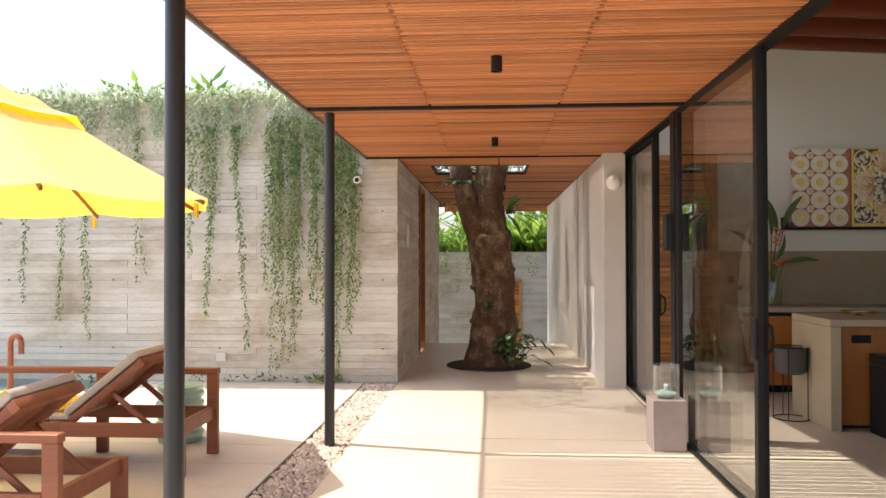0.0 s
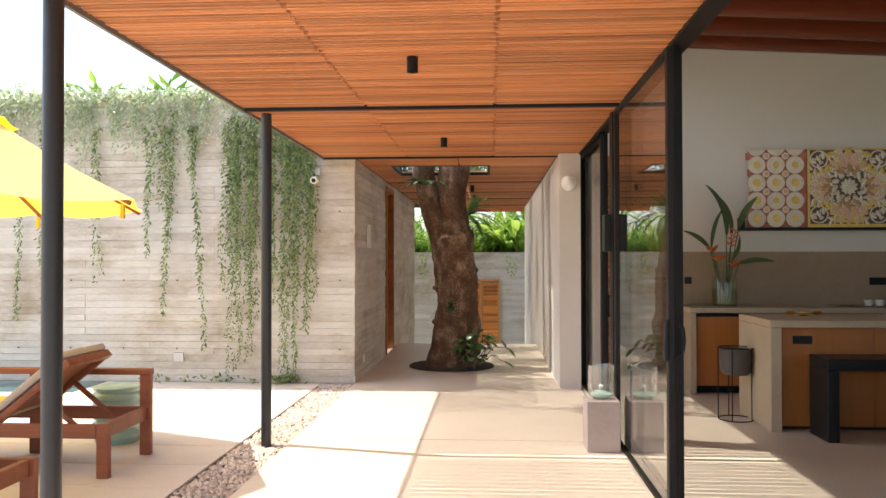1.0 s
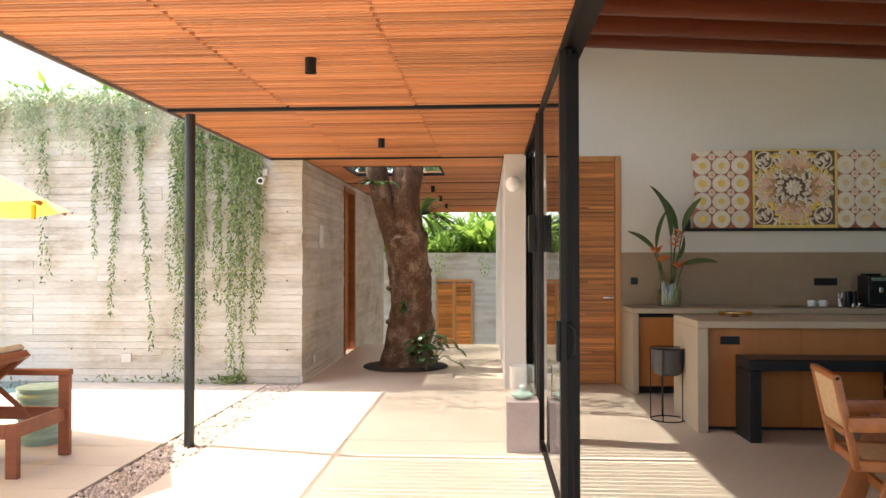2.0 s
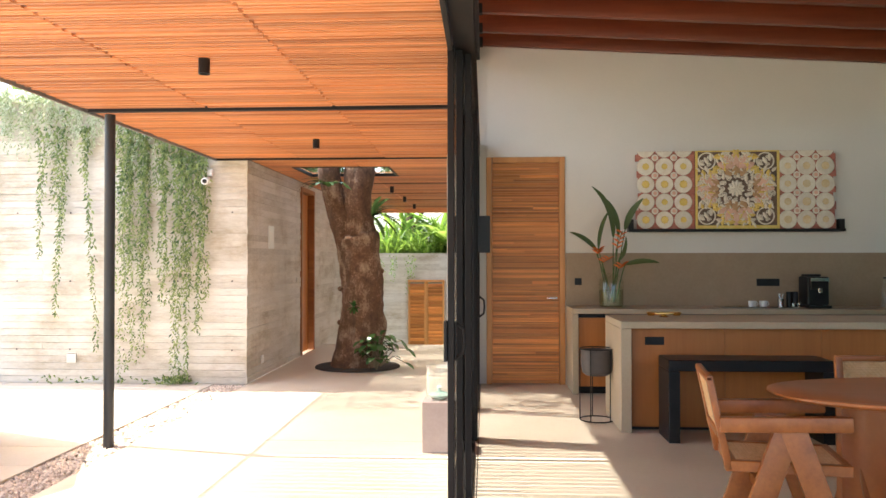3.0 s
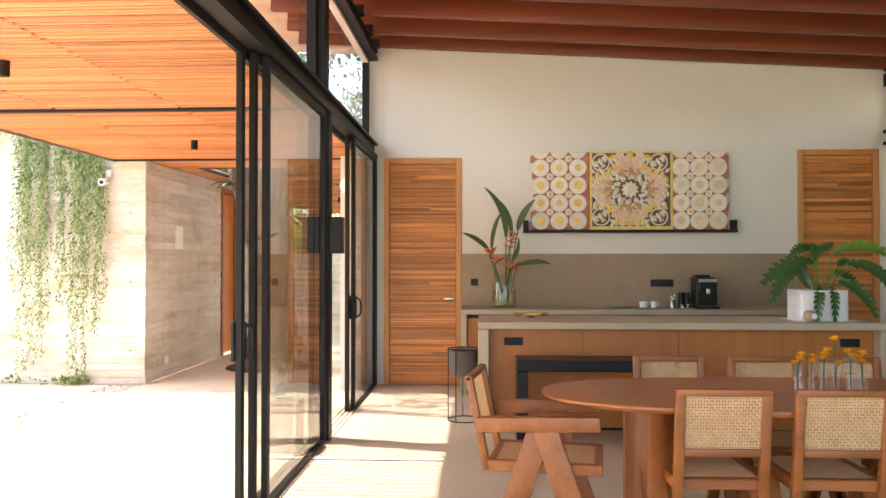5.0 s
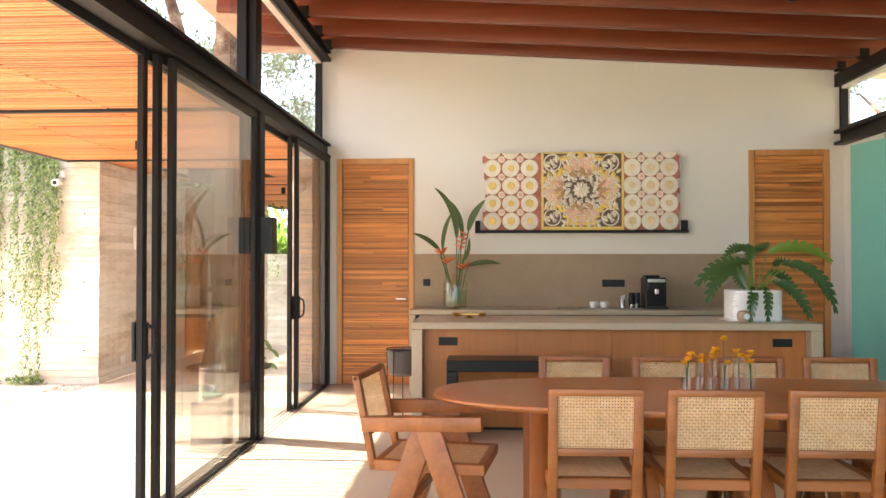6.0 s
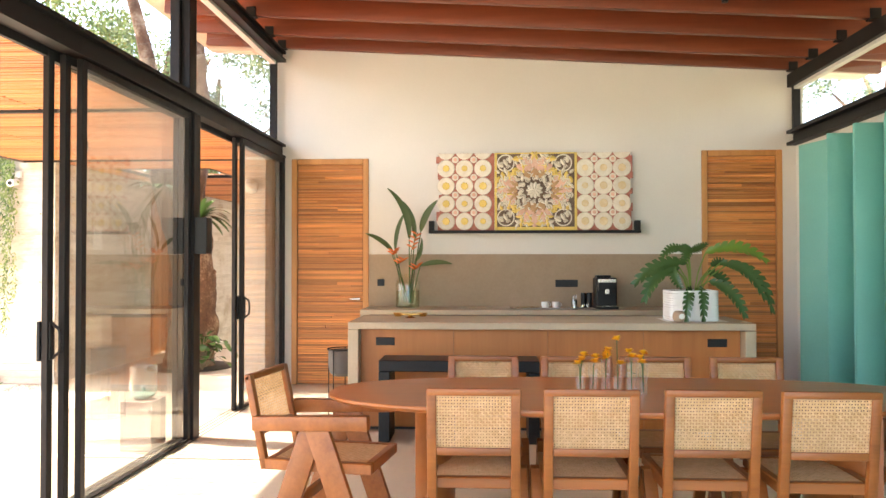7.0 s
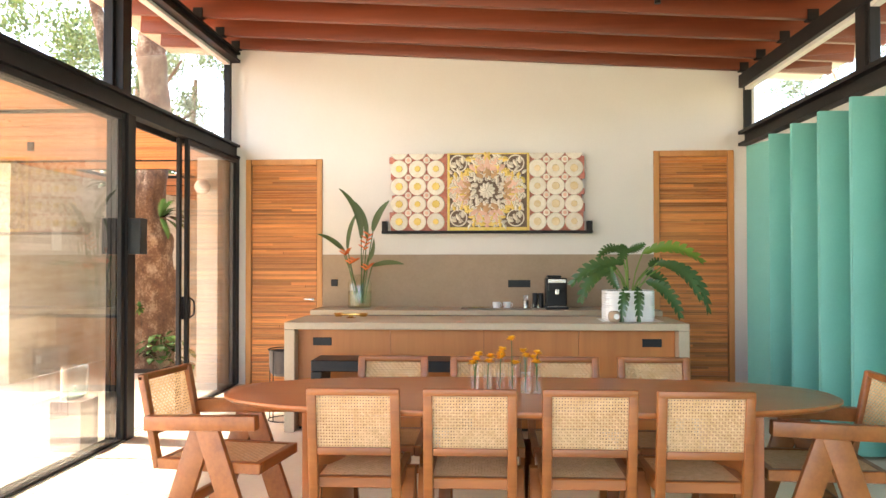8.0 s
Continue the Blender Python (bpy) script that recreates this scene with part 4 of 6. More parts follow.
def grass_clump(leaves, c, rng, n, length, width, lean=0.9):
    for _ in range(n):
        a = rng.uniform(0, 2 * math.pi)
        d = Vector((math.cos(a) * rng.uniform(0.1, lean), math.sin(a) * rng.uniform(0.1, lean), 1)).normalized()
        p, l = Vector(c) + Vector((rng.uniform(-0.15, 0.15), rng.uniform(-0.15, 0.15), 0)), length * rng.uniform(0.6, 1.2)
        s = d.cross(Vector((0, 0, 1))).normalized()
        leaves.append((p, d, s, l * 0.6, width))
        q = p + d * l * 0.45
        d2 = (d + Vector((d.x, d.y, -0.9)) * 0.7).normalized()
        leaves.append((q, d2, s, l * 0.6, width * 0.9))


# planting on the boundary wall and on top of the garden wall
rng = random.Random(31)
leaves = []
for _ in range(70):
    grass_clump(leaves, (rng.uniform(-4, 5), rng.uniform(19.6, 21.0), 1.45), rng, 24, rng.uniform(0.7, 1.3), 0.06)
for _ in range(40):
    grass_clump(leaves, (rng.uniform(-4, 5), rng.uniform(20.5, 22.5), 1.6), rng, 14, rng.uniform(1.3, 2.2), 0.16)
for _ in range(10):
    x, z = rng.uniform(-3, 4), 1.6
    for k in range(26):
        d = Vector((rng.uniform(-0.6, 0.6), rng.uniform(-0.8, -0.1), rng.uniform(-1, 0.2))).normalized()
        leaves.append((Vector((x + rng.uniform(-0.1, 0.1), 19.12 - rng.uniform(0, 0.08), z - k * 0.02)), d, d.cross(Vector((0, -1, 0.2))).normalized(), 0.07, 0.03))
for x, l in ((-0.62, 0.9), (-0.35, 0.6), (0.0, 0.9), (0.15, 0.5), (1.3, 0.4)):
    z = 1.55
    while z > 1.55 - l:
        z -= 0.03
        d = Vector((rng.uniform(-1, 1), rng.uniform(-0.7, 0), rng.uniform(-1, 0.1))).normalized()
        leaves.append((Vector((x + rng.uniform(-0.05, 0.05), 19.14, z)), d, d.cross(Vector((0, -1, 0.2))).normalized(), 0.055, 0.022))
tagged(new("garden_border", leaf_mesh("garden_border", leaves, M_LEAF)), "lush bright green grasses and broad leaves above the boundary wall", "plants", kind="stuff")
banana = thing("broad_leaved_plant", "bright green broad-leaved plant behind the boundary wall", "plant", (1.25, 20.3, 1.45))
rng = random.Random(52)
for k in range(16):
    a = 2.4 * k
    d = (math.cos(a) * 0.8, math.sin(a) * 0.5 - 0.25, rng.uniform(0.5, 1.3))
    part("stem", stem_bm(bmesh.new(), [(0, 0, 0), Vector(d) * 0.22, Vector(d) * 0.45], 0.016), M_LEAF, banana)
    plain_leaf_part("leaf", blade_bm(bmesh.new(), Vector(d) * 0.45, d, rng.uniform(0.75, 1.15), rng.uniform(0.20, 0.30), 1.3, 0, 0, 10, 0.25), M_BANANA, banana)
bed = structure("garden_bed", box((-8, 19.46, -1.3), (8, 24, 1.5)), M_SOIL, "raised planting bed behind the boundary wall", "planting bed")

leaves = []
rng = random.Random(33)
for _ in range(120):
    grass_clump(leaves, (rng.uniform(-8.5, -1.3), rng.uniform(9.25, 9.7), 3.38), rng, 9, rng.uniform(0.16, 0.34), 0.03, 1.4)
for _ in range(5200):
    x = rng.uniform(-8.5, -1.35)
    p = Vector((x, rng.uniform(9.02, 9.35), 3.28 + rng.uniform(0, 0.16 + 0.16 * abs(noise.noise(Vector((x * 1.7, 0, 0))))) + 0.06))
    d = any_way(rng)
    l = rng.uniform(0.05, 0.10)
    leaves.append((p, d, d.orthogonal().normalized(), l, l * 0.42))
# The same lightened leaf colour holds the sunlight on these plants.
tagged(new("wall_top_planting", leaf_mesh("wall_top_planting", leaves, M_VINE_TOP)), "pale green creepers and small wall-top plants, sunlight painted into their colour", "plants", kind="stuff")
leaves = []
for x in (-5.75, -4.35, -4.2, -3.35, -3.2, -2.55, -6.9, -7.6):
    grass_clump(leaves, (x, 9.5, 3.4), rng, 12, rng.uniform(0.35, 0.6), 0.10, 1.0)
tagged(new("wall_top_shrubs", leaf_mesh("wall_top_shrubs", leaves, M_LEAF)), "bright yellow-green shrubs on the garden wall", "plants", kind="stuff")

# fern and small philodendron on the tree
fern = thing("fern", "small green fern growing from the tree trunk", "fern", (0.20, 10.40, 2.06))
rng = random.Random(5)
for a in (10, -20, 30, -45, 60, 0, -70, 20, 45, -10, 5, 75):
    plain_leaf_part("frond", blade_bm(bmesh.new(), (0.22, 0.0, 0.0), (math.cos(radians(a)), -0.25 - 0.2 * rng.random(), math.sin(radians(a)) * 0.6 + 0.35), rng.uniform(0.36, 0.58), 0.13, 1.2, 14, 0.7), M_FERN, fern)
fern2 = thing("fern", "small green fern growing from the upper trunk fork", "fern", (-0.16, 10.34, 2.40))
for a in (170, 200, 230, 150, 280, 260, 185, 215, 245, 300, 160, 330):
    plain_leaf_part("frond", blade_bm(bmesh.new(), (0.0, 0.0, 0.05), (math.cos(radians(a)), -0.45, 0.75 + 0.4 * math.sin(radians(a))), rng.uniform(0.30, 0.48), 0.12, 1.5, 12, 0.68), M_FERN, fern2)
phil = thing("philodendron", "dark green leafy plant at the foot of the tree", "plant", (0.50, 10.25, 0.02))
for k in range(64):
    a = rng.uniform(0, 2 * math.pi)
    h, r = rng.uniform(0.12, 0.48), rng.uniform(0.04, 0.24)
    p = Vector((r * math.cos(a), r * 0.6 * math.sin(a) - 0.05, h))
    if k % 4 == 0:
        part("stem", stem_bm(bmesh.new(), [(0, 0, 0), p * 0.5 + Vector((0, 0, 0.05)), p], 0.006), M_STEM, phil)
    plain_leaf_part("leaf", blade_bm(bmesh.new(), p, (math.cos(a), math.sin(a) * 0.7 - 0.3, rng.uniform(-0.3, 0.5)), rng.uniform(0.11, 0.17), rng.uniform(0.08, 0.12), 1.3, 0, 0, 6), M_FERN, phil)
for k, (dx, dz) in enumerate(((0.34, 0.40), (0.42, 0.30), (0.38, 0.12))):
    p = Vector((dx, -0.12, dz))
    part("stem", stem_bm(bmesh.new(), [(0.05, 0, 0.05), p * 0.6 + Vector((0, 0, 0.12)), p], 0.006), M_STEM, phil)
    plain_leaf_part("leaf", blade_bm(bmesh.new(), p, (0.55, -0.2, -0.6 + 0.2 * k), 0.17, 0.10, 0.6, 0, 0, 6), M_FERN, phil)
sprig = thing("tree_sprout", "small leafy sprout on the tree bark", "plant", (0.16, 10.30, 0.85))
for k in range(9):
    a = radians(40 * k)
    plain_leaf_part("leaf", blade_bm(bmesh.new(), (0.03, -0.02, 0), (math.cos(a), -0.5, math.sin(a)), 0.11, 0.05, 0.6, 0, 0, 5), M_FERN, sprig)

# broad-leaved trees beyond the house
for k, (x, y, s) in enumerate(((-2.4, 15.5, 1), (11.5, 14.5, 2), (12.5, 7.0, 3), (2.6, 15.5, 4), (-2.2, 17.9, 5), (-0.3, 22.6, 6))):
    t = thing("tree", "leafy garden tree behind the house", "tree", (x, y, -1.25), group="garden trees")
    bm = bmesh.new()
    rng = random.Random(40 + s)
    limb(bm, spline([((0, 0, 0), 0.22), ((0.1, 0, 2.5), 0.17), ((0.0, 0.1, 4.6), 0.13), ((0.2, 0, 7.0), 0.05)]), 12, s)
    for q in range(4):
        a = rng.uniform(0, 6.28)
        limb(bm, spline([((0.05, 0, 3.4 + q * 0.5), 0.08), ((0.8 * math.cos(a), 0.8 * math.sin(a), 4.4 + q * 0.5), 0.05), ((1.6 * math.cos(a), 1.6 * math.sin(a), 5.1 + q * 0.5), 0.02)]), 8, s + q)
    part("trunk", bm, M_BARK, t, "grey-brown trunk and limbs")
    cl = [((rng.gauss(0, 1.1), rng.gauss(0, 1.1), rng.uniform(4.2, 7.6)), rng.uniform(0.3, 0.65)) for _ in range(34)]
    crown("crown", t, cl, 320, 60 + s, M_TREE, 0.095)


# ---- terrace things ----
def canvas_mat():
    m, nodes, links, bsdf = node_mat("yellow_canvas")
    n = noise_node(nodes, links, 120)
    # Diffuse tint paled to put the top's sun glare into the colour.
    r = ramp(nodes, [(0.3, (0.92, 0.80, 0.40)), (0.7, (0.95, 0.85, 0.48))])
    links.new(n.outputs[0], r.inputs[0])
    links.new(r.outputs[0], bsdf.inputs["Base Color"])
    bsdf.inputs["Roughness"].default_value = 0.85
    tr, mx = nodes.new("ShaderNodeBsdfTranslucent"), nodes.new("ShaderNodeMixShader")
    tr.inputs[0].default_value = (0.92, 0.62, 0.012, 1)
    mx.inputs[0].default_value = 0.58
    links.new(bsdf.outputs[0], mx.inputs[1])
    links.new(tr.outputs[0], mx.inputs[2])
    links.new(mx.outputs[0], nodes["Material Output"].inputs[0])
    return m


M_CANVAS = canvas_mat()
U = (-3.34, 5.22, 0)
umb = thing("parasol", "large yellow canvas parasol with timber ribs, open", "parasol", U)
R, ZE, ZT = 1.63, 1.88, 2.70


def canopy(r0, r1, z0, z1, n=8, sub=5, sag=0.05):
    bm = bmesh.new()
    rows = []
    for i in range(7):
        t = i / 6
        row = []
        for k in range(n * sub):
            a = 2 * math.pi * k / (n * sub)
            f = (k % sub) / sub
            edge = math.cos(math.pi / n) / math.cos((f - 0.5) * 2 * math.pi / n)
            r = (r0 + (r1 - r0) * t) * edge
            row.append(bm.verts.new((r * math.cos(a), r * math.sin(a), z0 + (z1 - z0) * t - sag * math.sin(math.pi * f) * t - 0.04 * math.sin(math.pi * t))))
        rows.append(row)
    for a, b in zip(rows, rows[1:]):
        for k in range(len(a)):
            bm.faces.new((a[k], b[k], b[(k + 1) % len(a)], a[(k + 1) % len(a)]))
    return bm


part("canopy", canopy(0.40, R, ZT - 0.10, ZE), M_CANVAS, umb)
part("vent_cap", canopy(0.02, 0.70, ZT + 0.08, ZT - 0.24, sag=0.02), M_CANVAS, umb)
part("pole", tube((0, 0, 0.02), (0, 0, ZT + 0.10), 0.028, n=16), M_LOUNGE, umb)
part("base", box((-0.3, -0.3, 0.0), (0.3, 0.3, 0.08), 0.01), M_PIER, umb)
for k in range(8):
    a = 2 * math.pi * k / 8
    c, s = math.cos(a), math.sin(a)
    part("rib", bar((0.05 * c, 0.05 * s, ZT - 0.03), (R * 0.985 * c, R * 0.985 * s, ZE - 0.028), 0.02, 0.03, bevel=0.003), M_LOUNGE, umb)
    part("strut", bar((0.04 * c, 0.04 * s, 2.05), (R * 0.55 * c, R * 0.55 * s, ZT - 0.05 - 0.55 * (ZT - ZE)), 0.016, 0.024, bevel=0.003), M_LOUNGE, umb)
    part("tie", box((R * 0.95 * c - 0.012, R * 0.95 * s - 0.012, ZE - 0.13), (R * 0.95 * c + 0.012, R * 0.95 * s + 0.012, ZE - 0.03)), M_YELLOW_TRIM, umb) if k % 2 == 0 else None


def lounger(y0, y1, tall, label, mat_label, x_end=-1.83, hx=-0.83, piped=True):
    """Timber sun lounger, head towards +x; tall: the side (0 near, 1 far) with the high rail."""
    l = thing("sun_lounger", label, "sun lounger", (x_end, y0, 0), group="sun loungers")
    w, L = y1 - y0, 2.05
    for side, y in ((0, 0.0), (1, w - 0.045)):
        h = 0.645 if side == tall else 0.365
        for x in (-0.09, -0.95, -L):
            part("leg", box((x, y, 0.0), (x + 0.085, y + 0.045, h - (0.045 if side == tall else 0.0)), 0.004), M_LOUNGE, l)
        if side == tall:
            part("arm_rail", box((-L, y - 0.01, 0.60), (0.0, y + 0.055, 0.645), 0.005), M_LOUNGE, l)
        part("side_rail", box((-L + 0.087, y + 0.002, 0.265), (-0.092, y + 0.042, 0.36), 0.004), M_LOUNGE, l)
    part("end_rail", box((-0.075, 0.047, 0.265), (-0.03, w - 0.047, 0.36), 0.004), M_LOUNGE, l)
    part("end_rail", box((-L + 0.02, 0.047, 0.265), (-L + 0.06, w - 0.047, 0.36), 0.004), M_LOUNGE, l)
    hz = 0.355
    ca, sa = math.cos(radians(39)), math.sin(radians(39))
    BL = 0.64
    for k in range(9):
        x = -L + 0.10 + k * 0.122
        part("slat", box((x, 0.05, 0.335), (x + 0.09, w - 0.05, 0.357), 0.003), M_LOUNGE, l)
    for y in (0.055, w - 0.095):
        part("back_rail", bar((hx, y + 0.02, hz), (hx + BL * ca, y + 0.02, hz + BL * sa), 0.04, 0.05, bevel=0.004), M_LOUNGE, l)
    for k in range(9):
        y = 0.12 + (w - 0.24) * k / 8
        part("back_slat", bar((hx + 0.02 * ca - 0.02 * sa, y, hz + 0.02 * sa + 0.030 * ca), (hx + BL * ca - 0.02 * sa, y, hz + BL * sa + 0.030 * ca), (w - 0.24) / 8 - 0.012, 0.018, (-sa, 0, ca), 0.003), M_LOUNGE, l)
    part("back_rail", bar((hx + BL * ca, 0.05, hz + BL * sa), (hx + BL * ca, w - 0.05, hz + BL * sa), 0.05, 0.06, (-sa, 0, ca), 0.005), M_LOUNGE, l)
    for y in (0.10, w - 0.12):
        part("prop", bar((hx + 0.55 * BL * ca, y, hz + 0.55 * BL * sa - 0.02), (hx + 0.58, y, 0.30), 0.022, 0.035, bevel=0.003), M_LOUNGE, l)
    # the thin mattress, bent at the hinge
    o = 0.055
    bm = bmesh.new()
    bm_bar(bm, (hx - o * sa, w / 2, hz + o * ca + 0.012), (hx + (BL + 0.02) * ca - o * sa, w / 2, hz + (BL + 0.02) * sa + o * ca + 0.012), w - 0.10, 0.055, (-sa, 0, ca), 0.018)
    up = part("mattress", bm, M_CUSHION, l, mat_label)
    for y in (0.052, w - 0.052) if piped else ():
        part("piping", tube((hx - (o + 0.024) * sa, y, hz + (o + 0.024) * ca + 0.012), (hx + (BL + 0.02) * ca - (o + 0.024) * sa, y, hz + (BL + 0.02) * sa + (o + 0.024) * ca + 0.012), 0.006, n=6), M_YELLOW_TRIM, up, "yellow piped edge")
    part("mattress", box((-L + 0.08, 0.055, 0.360), (hx + 0.0, w - 0.055, 0.412), 0.016), M_CUSHION, l, mat_label)
    return l


lounger(3.58, 4.28, 0, "reddish timber sun lounger with raised back and beige mattress", "thin beige canvas mattress", -1.80, -0.76)
lounger(5.12, 5.80, 1, "reddish timber sun lounger beside a celadon stool", "thin beige canvas mattress", piped=False)
towel = solid("towel", box((-3.05, 5.2, 0.414), (-2.72, 5.62, 0.46), 0.02), M_YELLOW_TRIM, "folded yellow towel lying on the sun lounger", "towel")
prof = [(0.0, 0.0), (0.165, 0.0)]
for k in range(5):
    z = 0.03 + k * 0.078
    prof += [(0.172, z), (0.190, z + 0.022), (0.190, z + 0.045), (0.172, z + 0.066)]
prof += [(0.185, 0.43), (0.19, 0.445), (0.17, 0.452), (0.0, 0.45)]
solid("garden_stool", lathe(prof, 40, (-2.30, 6.18, 0)), M_CELADON, "ribbed pale green ceramic drum stool on the paving", "stool")
bm = bmesh.new()
for k in range(20):
    a0, a1 = math.pi * k / 20, math.pi * (k + 1) / 20
    bm_tube(bm, (-4.92 + 0.06 - 0.06 * math.cos(a0), 8.0, 0.58 + 0.07 * math.sin(a0)), (-4.92 + 0.06 - 0.06 * math.cos(a1), 8.0, 0.58 + 0.07 * math.sin(a1)), 0.03, n=10)
bm_tube(bm, (-4.92, 8.0, 0.0), (-4.92, 8.0, 0.58), 0.03, n=12)
bm_tube(bm, (-4.80, 8.0, 0.46), (-4.80, 8.0, 0.58), 0.03, n=12)
solid("pool_rail", bm, M_LOUNGE, "hooked timber hand rail standing at the pool edge", "hand rail")
structure("water", box((-9.0, 8.35, -0.01), (-3.9, 9.10, 0.006)), M_WATER, "narrow strip of dark green pool water", "water")

# stone pedestal with a hurricane glass by the glazed wall
ped = thing("pedestal", "square grey-pink cast stone pedestal by the glass doors", "pedestal", (1.575, 6.15, 0))
part("block", box((-0.125, -0.135, 0.0), (0.125, 0.135, 0.385), 0.004), M_PEDESTAL, ped)
hur = thing("hurricane_lamp", "clear glass cylinder round a pale green oil lamp", "lantern", (1.575, 6.15, 0.386))
g = part("glass_cylinder", lathe([(0.101, 0.0), (0.102, 0.004), (0.102, 0.25), (0.1035, 0.258), (0.099, 0.259), (0.0965, 0.25), (0.0965, 0.004)], 40, closed=False), M_CLEAR, hur)
g.visible_shadow = False
part("oil_lamp", lathe([(0.0, 0.0), (0.05, 0.004), (0.085, 0.03), (0.088, 0.04), (0.05, 0.055), (0.016, 0.066), (0.014, 0.085), (0.0, 0.086)], 28), M_CELADON, hur, "pale green glazed oil lamp")
part("wick_holder", lathe([(0.0, 0.087), (0.017, 0.088), (0.02, 0.098), (0.012, 0.106), (0.0, 0.107)], 16), M_WHITE, hur)


def spot(x, y, z, r, h, label):
    s = thing("ceiling_spotlight", label, "spotlight", (x, y, z), group="terrace spotlights")
    part("housing", lathe([(r * 0.78, -h + 0.006), (r * 0.8, -h), (r, -h), (r, 0.0), (0.0, 0.0)], 28), M_BLACK, s)
    part("lens", lathe([(0.0, -h + 0.004), (r * 0.77, -h + 0.004)], 20), M_LAMPGLASS, s, "pale lens")
    return s


for y in (4.64, 7.68, 1.6):
    spot(0.262, y, CEIL - 0.0, 0.034, 0.092, "black cylindrical ceiling spotlight, unlit")
for y in (12.6, 14.6, 16.6):
    spot(0.42, y, CEIL - 0.0, 0.034, 0.10, "small black corridor ceiling spotlight, unlit")
gl = thing("globe_lamp", "white opal globe wall lamp on the concrete pier", "wall lamp", (1.60, 8.80, 2.32))
part("globe", lathe([(0.088 * math.sin(math.pi * k / 16), -0.088 * math.cos(math.pi * k / 16)) for k in range(17)], 28), M_LAMPGLASS, gl)
part("mount", tube((0, 0.075, 0), (0, 0.10, 0), 0.035, n=16), M_STEEL, gl)
sc = thing("security_camera", "white wall-mounted security camera under the roof edge", "camera", (-1.36, FRONT, 2.42))
part("mount", box((-0.055, -0.05, 0.05), (0.055, 0.0, 0.13), 0.004), M_WHITE, sc)
part("body", tube((0, -0.03, 0.0), (0.01, -0.17, -0.025), 0.042, n=18), M_WHITE, sc)
part("lens", tube((0.0101, -0.1705, -0.025), (0.0106, -0.176, -0.026), 0.026, n=16), M_BLACK, sc)
for lo, hi, label in (((-3.09, FRONT - 0.012, 0.24), (-2.97, FRONT - 0.004, 0.35), "grey outdoor socket box on the garden wall"),):
    solid("outdoor_socket", box(lo, (hi[0], FRONT + 0.0, hi[2]), 0.003), M_PIER, label, "socket")
solid("wall_panel", box((-0.889, 10.03, 1.62), (-0.872, 10.25, 1.92), 0.003), M_WHITE, "pale flat control panel on the corridor wall", "panel")
solid("wall_socket", box((-0.889, 9.70, 0.17), (-0.874, 9.80, 0.27), 0.003), M_WHITE, "white socket low on the corridor wall", "socket")

# corridor door, far gate
d = tagged(new("door_3"), "tall reddish timber door set in the concrete corridor wall", "door", kind="structure")
for lo, hi in (((11.802, 0), (11.87, 2.598)), ((12.65, 0), (12.718, 2.598)), ((11.872, 2.53), (12.648, 2.598))):
    part("frame", box((-1.10, lo[0], lo[1]), (-0.872, hi[0], hi[1]), 0.004), M_TEAK, d)
part("leaf", box((-1.02, 11.875, 0.006), (-0.975, 12.645, 2.525), 0.003), M_PANEL, d)
part("handle", bar((-0.95, 11.97, 1.03), (-0.95, 12.07, 1.03), 0.016, 0.016, bevel=0.003), M_CHROME, d)
gate = tagged(new("door_4"), "closed double timber louvred gate in the boundary wall", "gate", kind="structure")
for k in range(2):
    x = 0.03 + k * 0.45
    lf = part("leaf", box((x + 0.05, 19.16, -1.2), (x + 0.40, 19.19, 0.88)), M_STRIP, gate)
    for xx in (x, x + 0.40):
        part("stile", box((xx, 19.14, -1.24), (xx + 0.048, 19.195, 0.92), 0.003), M_FRAME, gate)
    z = -1.18
    while z < 0.85:
        ob = new("louvre", mesh_of("louvre", bar((x + 0.05, 19.15, z), (x + 0.40, 19.15, z), 0.012, 0.07, (0, -0.5, 1)), M_STRIP, False))
        ob.parent = lf
        z += 0.085
part("top_rail", box((0.03, 19.13, 0.922), (0.93, 19.198, 0.98), 0.003), M_FRAME, gate)

# black lamp boxes on the post
for x0, x1 in ((1.646, 1.704), (1.872, 1.974)):
    b = thing("post_lamp", "flat black box lamp fixed to the steel post", "wall lamp", ((x0 + x1) / 2, 6.49, 1.53), group="lamps on the post")
    hw = (x1 - x0) / 2
    part("housing", box((-hw, -0.065, 0.0), (hw, 0.065, 0.30), 0.002), M_BLACK, b)


# ---- things on and round the counters ----
# carved and painted wall panel on its black ledge
def paint(name, dark, light):
    return rough_mat(name, dark, light, 0.75, 14, 60, 0.25, spread=0.08)


P_CREAM, P_RED, P_YEL = paint("cream_paint", (0.68, 0.57, 0.42), (0.84, 0.77, 0.64)), paint("red_paint", (0.34, 0.08, 0.055), (0.58, 0.24, 0.16)), paint("ochre_paint", (0.72, 0.48, 0.08), (0.84, 0.64, 0.22))
P_PINK, P_DARK = paint("pink_paint", (0.66, 0.35, 0.24), (0.82, 0.55, 0.41)), paint("dark_ground", (0.10, 0.062, 0.042), (0.24, 0.155, 0.10))
P_TAN = paint("brown_paint", (0.42, 0.22, 0.10), (0.60, 0.36, 0.18))
P_PALE = paint("worn_tan_paint", (0.66, 0.45, 0.20), (0.80, 0.66, 0.42))
art = thing("carved_panel", "weathered carved panel painted with white rosettes and scrolling flowers", "wall art", (0, 0, 0))
ax0, ax1, az0, az1, ay = 3.70, 5.975, 1.828, 2.735, BACK - 0.07
rng = random.Random(77)
z = az0
